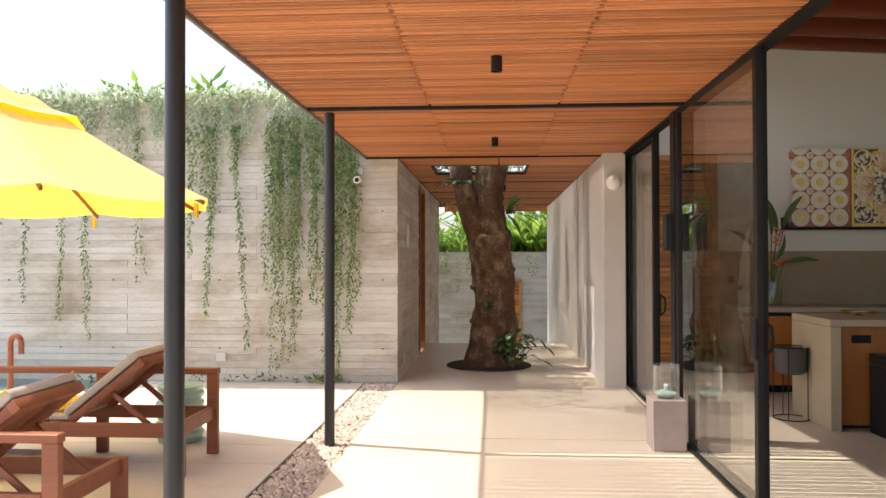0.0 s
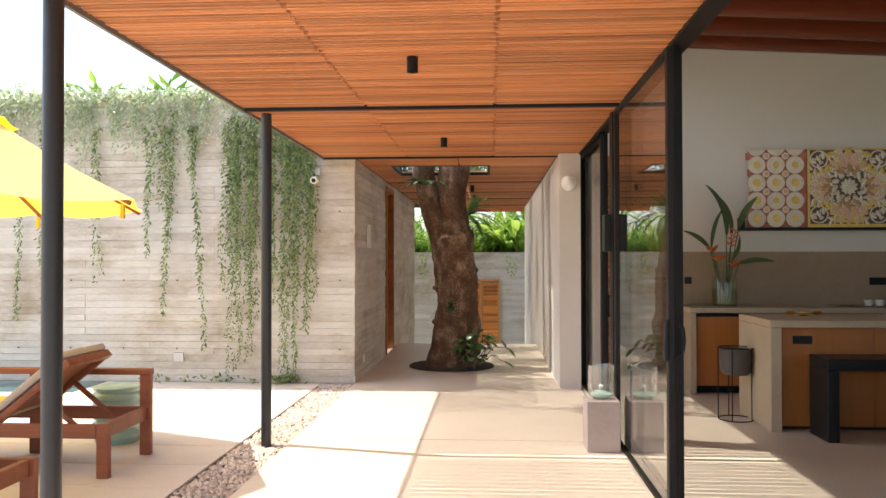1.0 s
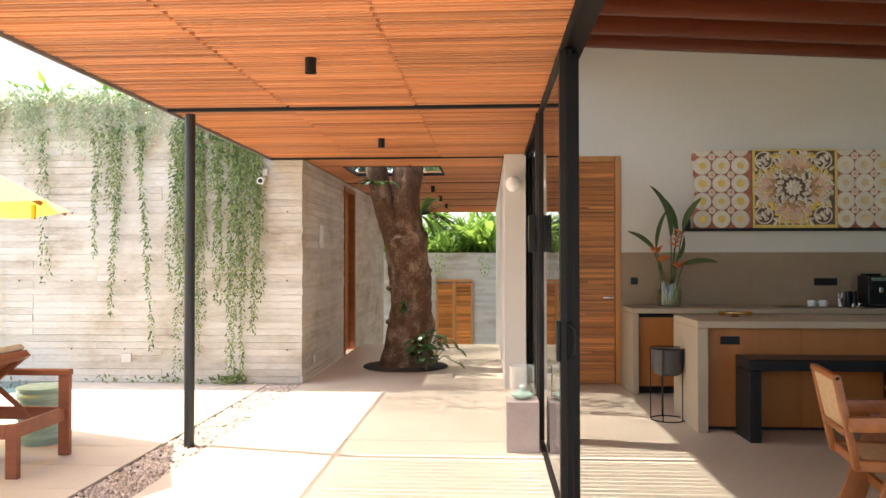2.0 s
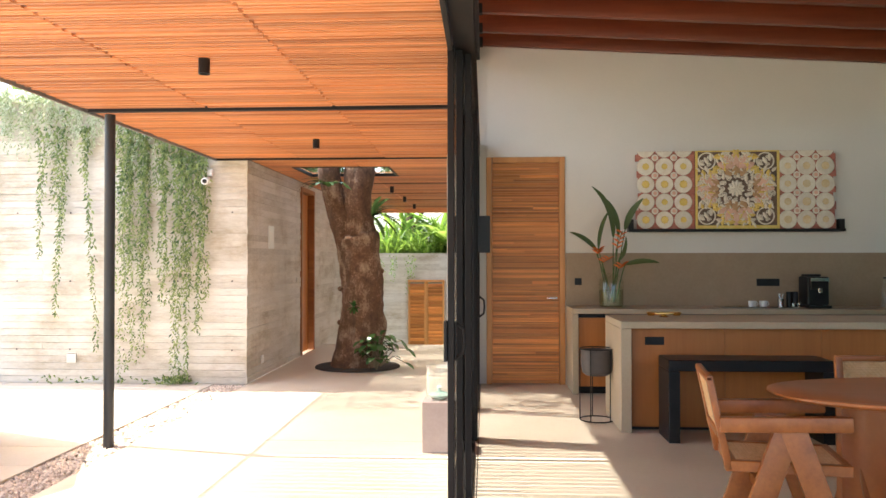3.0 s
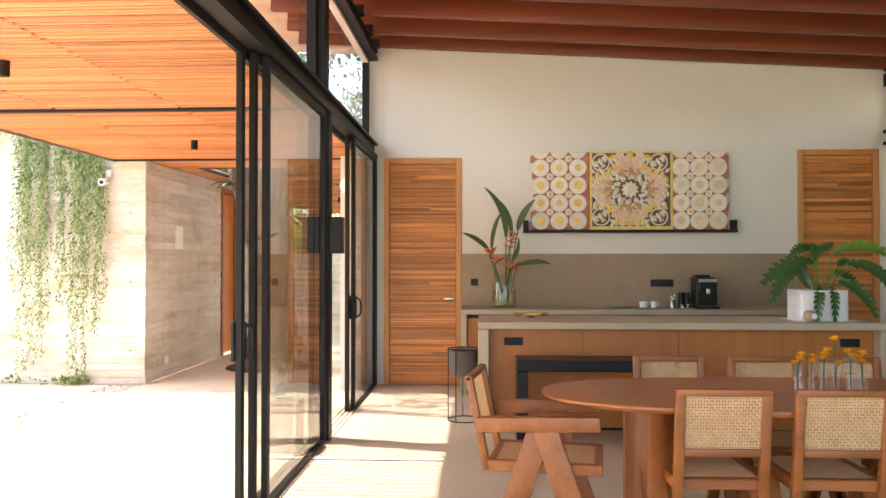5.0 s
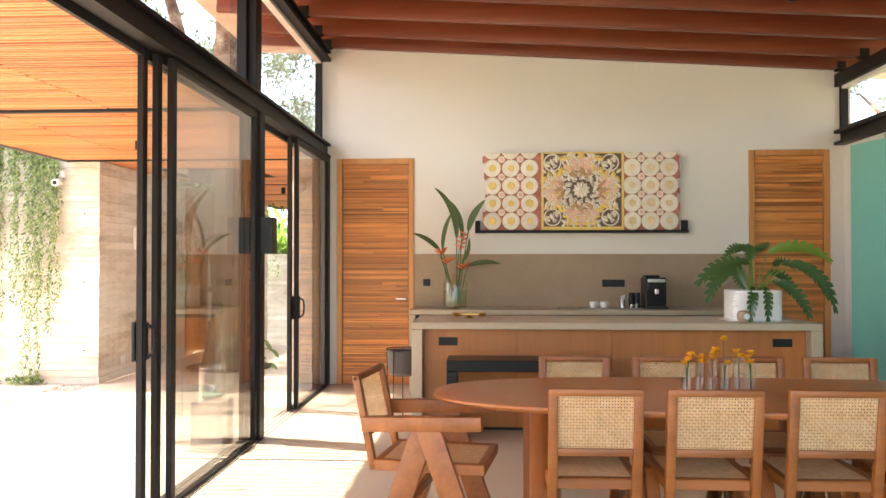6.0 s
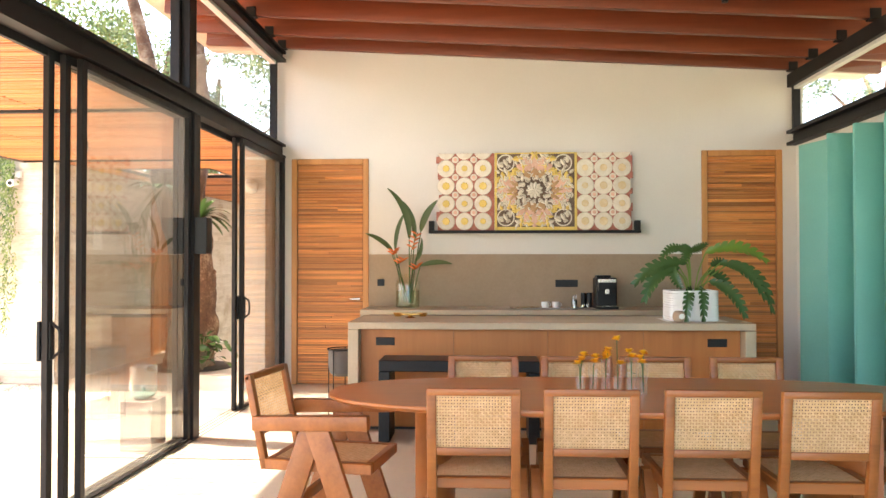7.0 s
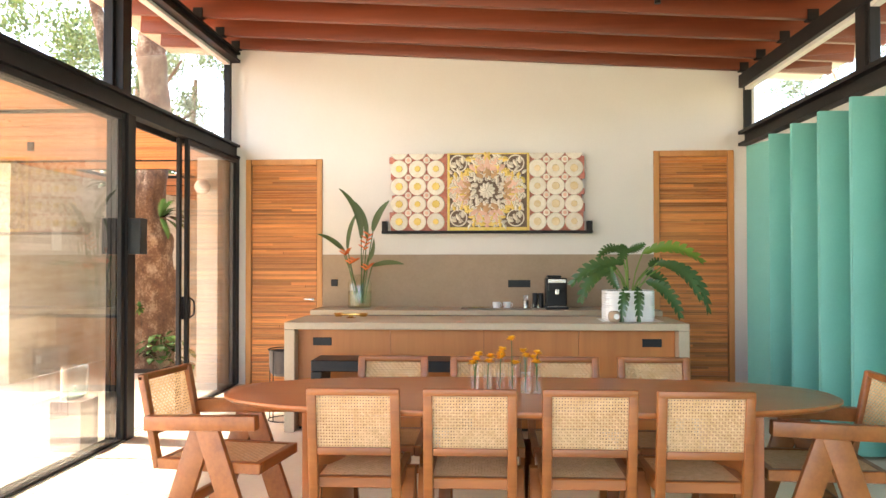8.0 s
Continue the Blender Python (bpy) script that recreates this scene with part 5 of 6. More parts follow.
while z < az1 - 0.01:
    h = min(rng.uniform(0.07, 0.12), az1 - z)
    part("plank", box((ax0 + rng.uniform(-0.02, 0.055), ay, z), (4.368, ay + 0.03, z + h - 0.002), 0.003), P_RED, art)
    part("plank", box((5.332, ay, z), (ax1 - rng.uniform(0.0, 0.045), ay + 0.03, z + h - 0.002), 0.003), P_RED, art)
    z += h
part("centre_board", box((4.372, ay - 0.002, az0), (5.328, ay + 0.03, az1)), P_DARK, art, "dark carved centre board")
for x0, x1, z0, z1 in ((4.372, 4.40, az0, az1), (5.30, 5.328, az0, az1), (4.402, 5.298, az0, az0 + 0.04), (4.402, 5.298, az1 - 0.014, az1)):
    part("border", box((x0, ay - 0.014, z0), (x1, ay - 0.003, z1), 0.002), P_YEL, art)


def disc_mesh(r, y0, depth, material, petals=0, top=9.0):
    bm = bmesh.new()
    n = 24
    ring = []
    for k in range(n):
        rr = r * (1 + (0.10 * math.cos(petals * 2 * math.pi * k / n) if petals else 0))
        ring.append((rr * math.cos(2 * math.pi * k / n), min(top, rr * math.sin(2 * math.pi * k / n))))
    a = [bm.verts.new((x, y0, z)) for x, z in ring]
    b = [bm.verts.new((x * 0.93, y0 - depth, z * 0.93)) for x, z in ring]
    for k in range(n):
        bm.faces.new((a[k], a[(k + 1) % n], b[(k + 1) % n], b[k]))
    bm.faces.new(b)
    return mesh_of("disc", bm, material)


big, big_worn, small, dot = disc_mesh(0.1035, 0, 0.010, P_CREAM), disc_mesh(0.1065, 0, 0.010, P_CREAM), disc_mesh(0.040, 0, 0.008, P_CREAM), disc_mesh(0.022, -0.0085, 0.005, P_PINK)
cut_disc = disc_mesh(0.1035, 0, 0.010, P_CREAM, 0, -0.034)
heart, heart_worn = disc_mesh(0.041, -0.0105, 0.007, P_YEL, 8), disc_mesh(0.044, -0.0105, 0.004, P_PALE)


def put(me, name, x, z, y=None, rot=0.0, scale=1.0):
    ob = new(name, me)
    ob.parent = art
    ob.matrix_basis = Matrix.Translation((x, ay if y is None else y, z)) @ Matrix.Rotation(rot, 4, "Y") @ Matrix.Diagonal((scale, 1, scale, 1))
    return ob


for x_start, step, disc, mid in ((3.803, 0.2165, big, heart), (5.421, 0.2125, big_worn, heart_worn)):
    for i in range(3):
        for j in range(4):
            x, z = x_start + i * step, az0 + 0.106 + j * 0.207
            put(disc, "rosette", x, z)
            put(mid, "rosette_heart", x, z, rot=rng.uniform(0, 1), scale=rng.uniform(0.82, 1.12))
        put(cut_disc, "rosette", x_start + i * step, az0 + 0.106 + 4 * 0.207)
    for i in range(-1, 3):
        for j in range(4):
            x, z = x_start + (i + 0.5) * step, az0 + 0.2095 + j * 0.207
            if not ax0 + 0.055 < x < 4.34 and not 5.36 < x < ax1 - 0.065:
                continue
            put(small, "small_rosette", x, z)
            put(dot, "small_heart", x, z)


def scroll_mesh(turns, r, w, material, name="scroll"):
    bm = bmesh.new()
    n = 22
    prev = None
    for k in range(n + 1):
        t = k / n
        a, rr = turns * 2 * math.pi * t, r * (1 - 0.75 * t)
        ww = w * (1 - 0.4 * t)
        c, s = math.cos(a), math.sin(a)
        cur = [bm.verts.new((c * (rr + ww), 0, s * (rr + ww))), bm.verts.new((c * rr, -0.014, s * rr)), bm.verts.new((c * (rr - ww), 0, s * (rr - ww)))]
        if prev:
            bm.faces.new((prev[0], cur[0], cur[1], prev[1]))
            bm.faces.new((prev[1], cur[1], cur[2], prev[2]))
        prev = cur
    bmesh.ops.create_uvsphere(bm, u_segments=8, v_segments=5, radius=r * 0.3, matrix=Matrix.Diagonal((1, 0.5, 1, 1)))
    return mesh_of(name, bm, material)


def petal_mesh(l, w, material, name="petal"):
    bm = bmesh.new()
    rows = []
    for i in range(6):
        t = i / 5
        ww = w * math.sin(math.pi * (0.08 + 0.88 * t)) ** 0.8
        rows.append([bm.verts.new((-ww, 0, l * t)), bm.verts.new((0, -0.014, l * t)), bm.verts.new((ww, 0, l * t))])
    for a, b in zip(rows, rows[1:]):
        bm.faces.new((a[0], a[1], b[1], b[0]))
        bm.faces.new((a[1], a[2], b[2], b[1]))
    return mesh_of(name, bm, material)


cx, cz, cy = 4.835, (az0 + az1) / 2 + 0.014, ay - 0.003
sc_c = scroll_mesh(1.35, 0.045, 0.012, P_CREAM)
pc, pp, py = petal_mesh(0.12, 0.034, P_CREAM), petal_mesh(0.16, 0.055, P_PINK), petal_mesh(0.15, 0.042, P_YEL)
sprig, pt = petal_mesh(0.10, 0.027, P_CREAM), petal_mesh(0.16, 0.060, P_TAN)
# the white bloom in the middle
for n, sc, dy in ((11, 0.82, 0.006), (9, 0.66, 0.011), (6, 0.42, 0.016)):
    for k in range(n):
        put(pc, "petal", cx, cz, cy - dy, rot=2 * math.pi * (k + 0.3 * sc) / n, scale=sc)
# leafy sprays round it on the dark ground
for k in range(10):
    a = 2 * math.pi * (k + 0.5) / 10
    for q in range(4):
        d = 0.13 + 0.032 * q
        b = a + 0.05 * q
        put(sprig, "spray_leaf", cx + d * math.sin(b) * 1.1, cz + d * math.cos(b), cy, rot=b + (0.9 if q % 2 else -0.9), scale=0.9 - 0.08 * q)
# curled scrolls close round the bloom
for k in range(12):
    a = 2 * math.pi * k / 12
    put(sc_c, "scroll", cx + 0.142 * math.sin(a) * 1.08, cz + 0.137 * math.cos(a), cy - 0.002, rot=a * 1.7, scale=0.62)
# broad pink leaves in a cross, gold ones between
for k in range(4):
    a = math.pi / 2 * k
    kx, kz = (0.24, 0.235)
    for da, sc in ((-0.75, 0.8), (-0.35, 1.0), (0.0, 1.1), (0.35, 1.0), (0.75, 0.8)):
        put(pp, "petal", cx + kx * math.sin(a + da * 0.5), cz + kz * math.cos(a + da * 0.5), cy - 0.001, rot=a + da * 1.3, scale=sc * 1.12)
    for da, sc in ((-0.5, 0.7), (0.0, 0.8), (0.5, 0.7)):
        put(pt, "petal", cx + 0.165 * math.sin(a + da * 0.6) * 1.2, cz + 0.15 * math.cos(a + da * 0.6), cy - 0.003, rot=a + da * 1.1, scale=sc)
    for da in (-0.6, 0.6):
        put(sc_c, "scroll", cx + 0.26 * math.sin(a + da) * 1.15, cz + 0.24 * math.cos(a + da), cy - 0.004, rot=a + da * 3, scale=0.9)
    for da in (-0.95, -0.70, 0.70, 0.95):
        put(py, "petal", cx + 0.29 * math.sin(a + da * 0.72) * 1.1, cz + 0.25 * math.cos(a + da * 0.72), cy - 0.002, rot=a + da * 1.9, scale=0.75)
# ringed scrolls in the corners
for qx in (-1, 1):
    for qz in (-1, 1):
        ox, oz = cx + qx * 0.333, cz + qz * 0.318
        bmr = bmesh.new()
        for k in range(24):
            a0, a1 = 2 * math.pi * k / 24, 2 * math.pi * (k + 1) / 24
            bm_bar(bmr, (0.096 * math.cos(a0), 0, 0.096 * math.sin(a0)), (0.096 * math.cos(a1), 0, 0.096 * math.sin(a1)), 0.014, 0.012, (0, 1, 0))
        put(mesh_of("ring", bmr, P_CREAM), "ring", ox, oz, cy - 0.004)
        for k in range(6):
            put(sc_c if k % 2 else sprig, "scroll", ox + 0.05 * math.cos(k * 1.047), oz + 0.05 * math.sin(k * 1.047), cy, rot=k * 1.3, scale=0.55 if k % 2 else 0.9)
# small scrolls along the edges
rng = random.Random(8)
for k in range(60):
    x, z = rng.uniform(0.03, 0.41), rng.uniform(0.29, 0.395)
    if k % 2:
        x, z = rng.uniform(0.30, 0.415), rng.uniform(0.04, 0.24)
    if math.hypot(x - 0.333, z - 0.318) < 0.12:
        continue
    r, sc, m = rng.uniform(0, 6.28), rng.uniform(0.5, 0.85), rng.choice((sc_c, sprig, sprig, py))
    for qx in (-1, 1):
        for qz in (-1, 1):
            put(m, "scroll" if m == sc_c else "petal", cx + qx * x, cz + qz * z, cy - 0.001 * (k % 4), rot=r * qx * qz, scale=sc)
led = thing("picture_ledge", "black steel picture ledge on the white wall", "shelf", (0, 0, 0))
part("shelf", box((3.60, BACK - 0.12, 1.795), (6.055, BACK - 0.002, 1.827), 0.002), M_STEEL, led)
part("bracket", box((5.995, BACK - 0.09, 1.829), (6.055, BACK - 0.002, 1.94), 0.002), M_STEEL, led)
part("bracket", box((3.60, BACK - 0.09, 1.829), (3.66, BACK - 0.002, 1.94), 0.002), M_STEEL, led)

# glass vase with heliconia
CT, IT = 0.936, 0.946
VX, VY = 3.37, 9.02
vase = thing("glass_vase", "squat clear green-tinted glass jar half full of water", "vase", (VX, VY, CT))
M_JAR = glass_mat("jar_glass", (0.93, 0.96, 0.90), 0.9, 0.06, 0.7)
part("jar", lathe([(0.0, 0.0), (0.12, 0.0), (0.138, 0.012), (0.138, 0.275), (0.125, 0.315), (0.096, 0.345), (0.088, 0.365), (0.094, 0.385)], 32, closed=False), M_JAR, vase).visible_shadow = False
part("water", lathe([(0.0, 0.006), (0.13, 0.007), (0.133, 0.19), (0.0, 0.191)], 32), glass_mat("vase_water", (0.90, 0.93, 0.84), 0.6, 0.05, 0.5), vase, "cloudy water").visible_shadow = False
hel = thing("heliconia", "heliconia stems with broad leaves and orange bracts in the jar", "flowers", (VX, VY, CT))
M_BRACT = rough_mat("orange_bract", (0.60, 0.10, 0.015), (0.80, 0.22, 0.03), 0.5, 8, 60, 0.05)


def bent(p0, p1, p2, t):
    return p0 * (1 - t) ** 2 + p1 * (2 * t * (1 - t)) + p2 * t * t


def arc_leaf(p0, p1, p2, width, face, lobes=0, fold=0.15):
    """A leaf along a bent rib: smooth-edged, or cut into pointed lobes on both sides."""
    bm = bmesh.new()
    p0, p1, p2, face = Vector(p0), Vector(p1), Vector(p2), Vector(face)
    n = lobes if lobes else 14
    rows = []
    for i in range(n + 1):
        t = i / n
        d = ((p1 - p0) * (1 - t) + (p2 - p1) * t).normalized()
        side = d.cross(face).normalized()
        up = side.cross(d)
        w = width / 2 * math.sin(math.pi * (0.06 + 0.93 * t ** 0.85)) ** 0.7
        rows.append((bent(p0, p1, p2, t), d, side, up, w))
    core = 0.38 if lobes else 1.0
    pts = []
    for p, d, side, up, w in rows:
        c = w * core
        pts.append((bm.verts.new(p - side * c + up * c * fold), bm.verts.new(p), bm.verts.new(p + side * c + up * c * fold)))
    for a, b in zip(pts, pts[1:]):
        bm.faces.new((a[0], a[1], b[1], b[0]))
        bm.faces.new((a[1], a[2], b[2], b[1]))
    if lobes:
        for i in range(n):
            p, d, side, up, w = rows[i]
            step = (rows[i + 1][0] - p).length
            w = max(w, rows[i + 1][4] * 0.8)
            for s, k in ((-1, 0), (1, 2)):
                q = p + side * (s * w * 0.92) + d * step * 0.65 + up * w * fold
                tip = p + side * (s * w * (1.0 if i % 2 else 0.86)) + d * step * 1.3 + up * w * fold * 0.6
                quad = (pts[i][k], bm.verts.new(q), bm.verts.new(tip), pts[i + 1][k])
                bm.faces.new(quad if s > 0 else quad[::-1])
    return bm


def helic(p0, p1, p2, width, root):
    p0, root = Vector(p0), Vector(root)
    part("stem", stem_bm(bmesh.new(), [root, root.lerp(p0, 0.35) + Vector((0, 0, 0.03)), root.lerp(p0, 0.7) + Vector((0, 0, 0.03)), p0], 0.006), M_FERN, hel)
    plain_leaf_part("leaf", arc_leaf(p0, p1, p2, width, (0.25, -1, 0.3)), M_HELI, hel)


helic((0.02, -0.02, 0.80), (0.03, -0.05, 1.16), (-0.227, -0.08, 1.368), 0.078, (0.02, 0, 0.05))
helic((0.08, 0.0, 0.80), (0.09, -0.02, 1.04), (-0.05, -0.04, 1.22), 0.06, (0.03, 0, 0.05))
helic((-0.143, 0.0, 0.66), (-0.14, -0.02, 0.93), (-0.02, -0.03, 1.10), 0.05, (-0.02, 0, 0.05))
helic((0.155, -0.02, 0.88), (0.19, -0.04, 1.08), (0.35, -0.06, 1.23), 0.078, (0.03, 0.02, 0.05))
helic((-0.166, -0.03, 0.64), (-0.29, -0.06, 0.80), (-0.478, -0.08, 0.85), 0.06, (-0.04, 0, 0.05))
helic((0.15, -0.04, 0.48), (0.34, -0.08, 0.55), (0.52, -0.10, 0.50), 0.06, (0.05, 0, 0.05))
helic((0.085, 0.0, 0.53), (0.17, -0.02, 0.62), (0.165, -0.02, 0.80), 0.05, (0.0, 0.02, 0.05))
for base, way, dirs in (((0.05, -0.05, 0.66), (0.07, 0, 0.20), 8), ((-0.17, -0.06, 0.60), (0.03, 0, 0.06), 5), ((-0.11, -0.06, 0.50), (0.09, 0, 0.05), 6), ((0.07, -0.06, 0.43), (0.06, 0, 0.06), 5)):
    base, way = Vector(base), Vector(way)
    fl = part("flower_stalk", stem_bm(bmesh.new(), [(0, 0, 0.1), base * 0.55 + Vector((0, 0, 0.06)), base, base + way], 0.005), M_FERN, hel)
    for k in range(dirs):
        s = -1 if k % 2 else 1
        plain_leaf_part("bract", blade_bm(bmesh.new(), base + way * (k / dirs), (s * 0.9, -0.25, 0.35), 0.085, 0.044, -0.5, 0, 0, 5, 0.8), M_BRACT, fl)

# philodendron in a white pot on the island
PX, PY = 6.08, 7.16
pot = thing("plant_pot", "rough white square ceramic plant pot on the island", "plant pot", (PX, PY, IT))
bm = bmesh.new()
rng = random.Random(8)
rings = []
for k in range(27):
    z = 0.265 * k / 26
    g = 1.0 + (0.007 if k % 2 else -0.007) + rng.uniform(-0.003, 0.003) - (0.03 if k == 0 else 0)
    rings.append([bm.verts.new((0.215 * g * math.copysign(abs(math.cos(q)) ** 0.32, math.cos(q)), 0.17 * g * math.copysign(abs(math.sin(q)) ** 0.32, math.sin(q)), z)) for q in (2 * math.pi * (j + 0.5) / 48 for j in range(48))])
rings.append([bm.verts.new((v.co.x * 0.93, v.co.y * 0.93, 0.266)) for v in rings[-1]])
rings.append([bm.verts.new((v.co.x, v.co.y, 0.22)) for v in rings[-1]])
for p, q in zip(rings, rings[1:]):
    for j in range(48):
        bm.faces.new((p[j], p[(j + 1) % 48], q[(j + 1) % 48], q[j]))
bm.faces.new(rings[0][::-1])
part("pot", bm, M_WHITE, pot)
part("soil", box((-0.20, -0.135, 0.253), (0.20, 0.135, 0.258)), M_SOIL, pot)
solid("pot_tray", box((PX - 0.25, PY - 0.19, IT - 0.0005), (PX + 0.28, PY + 0.19, IT + 0.0)), M_WHITE, "thin pale tray under the plant pot", "tray")
ph = thing("potted_philodendron", "spreading dark green plant with deeply toothed leaves", "plant", (PX, PY, IT + 0.255))
M_FERN_PALE = leaf_mat("young_leaf", (0.13, 0.24, 0.03), (0.24, 0.36, 0.06), 0.3, 0.35)
for p0, p1, p2, wd, fy, mat in (
        ((-0.06, -0.02, 0.36), (-0.16, -0.06, 0.42), (-0.267, -0.10, 0.308), 0.105, 0.6, M_FERN), ((-0.03, -0.04, 0.41), (-0.06, -0.10, 0.37), (-0.075, -0.14, 0.27), 0.12, 0.2, M_FERN),
        ((-0.01, 0.0, 0.35), (0.08, 0.03, 0.37), (0.165, 0.05, 0.425), 0.095, 0.6, M_FERN), ((0.13, -0.02, 0.34), (0.42, -0.06, 0.47), (0.634, -0.10, 0.255), 0.135, 0.5, M_FERN_PALE),
        ((0.25, -0.04, 0.25), (0.50, -0.10, 0.24), (0.60, -0.14, -0.07), 0.13, 0.4, M_FERN), ((0.36, 0.0, 0.26), (0.66, -0.02, 0.18), (0.695, -0.04, -0.185), 0.115, 0.5, M_FERN),
        ((0.15, -0.06, 0.09), (0.36, -0.12, 0.04), (0.425, -0.16, -0.225), 0.14, 0.3, M_FERN), ((0.16, 0.02, 0.16), (0.30, 0.02, 0.16), (0.36, 0.0, -0.02), 0.12, 0.5, M_FERN),
        ((-0.03, -0.02, 0.25), (-0.30, -0.06, 0.30), (-0.51, -0.10, 0.06), 0.14, 0.5, M_FERN), ((-0.10, -0.04, 0.21), (-0.36, -0.10, 0.20), (-0.43, -0.14, -0.09), 0.14, 0.4, M_FERN),
        ((-0.12, 0.02, 0.20), (-0.26, 0.04, 0.20), (-0.35, 0.02, 0.02), 0.11, 0.6, M_FERN_PALE), ((-0.16, -0.05, 0.24), (-0.19, -0.09, 0.12), (-0.10, -0.12, 0.03), 0.10, 0.3, M_FERN),
        ((-0.02, -0.12, 0.03), (-0.07, -0.21, 0.02), (-0.09, -0.215, -0.258), 0.105, 0.1, M_FERN), ((0.07, -0.12, 0.04), (0.06, -0.21, 0.03), (0.055, -0.215, -0.258), 0.105, 0.1, M_FERN),
        ((-0.01, 0.03, 0.33), (-0.03, 0.09, 0.44), (-0.09, 0.15, 0.36), 0.10, 0.7, M_FERN), ((0.20, 0.04, 0.22), (0.28, 0.10, 0.30), (0.42, 0.14, 0.20), 0.11, 0.7, M_FERN)):
    a = Vector(p0)
    part("stem", stem_bm(bmesh.new(), [(a.x * 0.2 + 0.01, a.y * 0.3, -0.01), (a.x * 0.45 + 0.01, a.y * 0.5, a.z * 0.5), a], 0.006), M_FERN_PALE, ph)
    plain_leaf_part("leaf", arc_leaf(p0, p1, p2, wd, (0.25 * (p0[0] > 0), -1, fy), 9, 0.25), mat, ph)
sp = thing("wooden_speaker", "small rounded wooden speaker beside the plant pot", "speaker", (5.925, 6.93, IT))
part("body", lathe([(0.0, 0.0), (0.032, 0.0), (0.046, 0.014), (0.053, 0.034), (0.053, 0.062), (0.046, 0.082), (0.030, 0.095), (0.0, 0.098)], 28), wood("pale_timber", (0.34, 0.24, 0.155), (0.47, 0.345, 0.235), "x", 0.5, 0.05, 8), sp)
part("dial", tube((0.012, -0.040, 0.05), (0.012, -0.055, 0.05), 0.024, n=18), M_WHITE, sp)

# brass bowl stand, coffee machine and its company
tr = thing("brass_tray", "low polished brass ornament lying on the island", "ornament", (3.57, 7.32, IT))
part("foot", lathe([(0.0, 0.0), (0.05, 0.0), (0.02, 0.012), (0.02, 0.02), (0.0, 0.021)], 20), M_BRASS, tr)
part("bar", bar((-0.15, 0, 0.032), (0.15, 0, 0.032), 0.06, 0.022, bevel=0.008), M_BRASS, tr)
for s in (-1, 1):
    part("cup", lathe([(0.0, 0.0), (0.03, 0.0), (0.045, 0.03), (0.04, 0.034), (0.0, 0.02)], 20, (s * 0.115, 0, 0.012)), M_BRASS, tr)
cm = thing("coffee_machine", "black coffee machine with a bright front plate", "coffee machine", (5.61, 8.98, CT))
part("body", box((-0.115, -0.12, 0.03), (0.115, 0.14, 0.345), 0.012), M_BLACK, cm)
part("base", box((-0.125, -0.17, 0.0), (0.125, 0.14, 0.028), 0.005), M_BLACK, cm)
part("front", box((-0.095, -0.155, 0.20), (0.095, -0.121, 0.335), 0.008), M_BLACK, cm)
part("spout", box((-0.022, -0.175, 0.165), (0.022, -0.156, 0.225), 0.005), M_CHROME, cm, "bright steel spout")
part("bezel", box((-0.098, -0.1585, 0.295), (0.098, -0.1555, 0.333), 0.001), M_CHROME, cm, "bright bezel")
part("drip_tray", box((-0.09, -0.168, 0.0285), (0.09, -0.121, 0.034), 0.001), M_CHROME, cm, "steel drip tray")
part("top_tank", box((-0.10, -0.05, 0.346), (0.06, 0.10, 0.372), 0.008), M_BLACK, cm)
for k, x in enumerate((5.385, 5.45)):
    solid("coffee_canister", lathe([(0.0, 0.0), (0.032, 0.0), (0.032, 0.16), (0.028, 0.17), (0.0, 0.17)], 18, (x, 9.10, CT)), M_BLACK, "tall black canister beside the coffee machine", "canister", "canisters")
for x in (4.94, 5.06):
    c = thing("cup", "small white coffee cup turned on its side", "cup", (x, 9.0, CT + 0.0), group="coffee cups")
    part("bowl", lathe([(0.0, 0.0), (0.03, 0.0), (0.042, 0.03), (0.044, 0.07), (0.040, 0.07), (0.036, 0.03), (0.0, 0.012)], 20), M_WHITE, c)
    bm = bmesh.new()
    for k in range(6):
        a0, a1 = math.pi * (k / 6 - 0.5), math.pi * ((k + 1) / 6 - 0.5)
        bm_tube(bm, (0.04 + 0.022 * math.cos(a0), 0, 0.04 + 0.02 * math.sin(a0)), (0.04 + 0.022 * math.cos(a1), 0, 0.04 + 0.02 * math.sin(a1)), 0.004, n=6)
    part("handle", bm, M_WHITE, c)
for x in (5.34, 5.40):
    solid("glass_tumbler", lathe([(0.0, 0.0), (0.018, 0.0), (0.022, 0.05), (0.02, 0.05), (0.017, 0.006), (0.0, 0.005)], 16, (x, 8.88, CT)), M_CLEAR, "tiny clear shot glass beside the canisters", "glass", "shot glasses")
js = thing("spoon_jar", "steel cup holding small spoons", "cup", (5.275, 9.06, CT))
part("cup", lathe([(0.0, 0.0), (0.03, 0.0), (0.034, 0.09), (0.03, 0.09), (0.027, 0.006), (0.0, 0.005)], 16), M_CHROME, js)
for k in range(4):
    part("spoon", stem_bm(bmesh.new(), [(0.0, 0, 0.02), (0.03 * math.cos(k * 1.7), 0.02 * math.sin(k * 1.7), 0.15)], 0.004), M_CHROME, js)
solid("serving_tray", box((4.54, 8.84, CT), (5.33, 9.12, CT + 0.010), 0.004), M_CHROME, "thin steel tray under the cups", "tray")
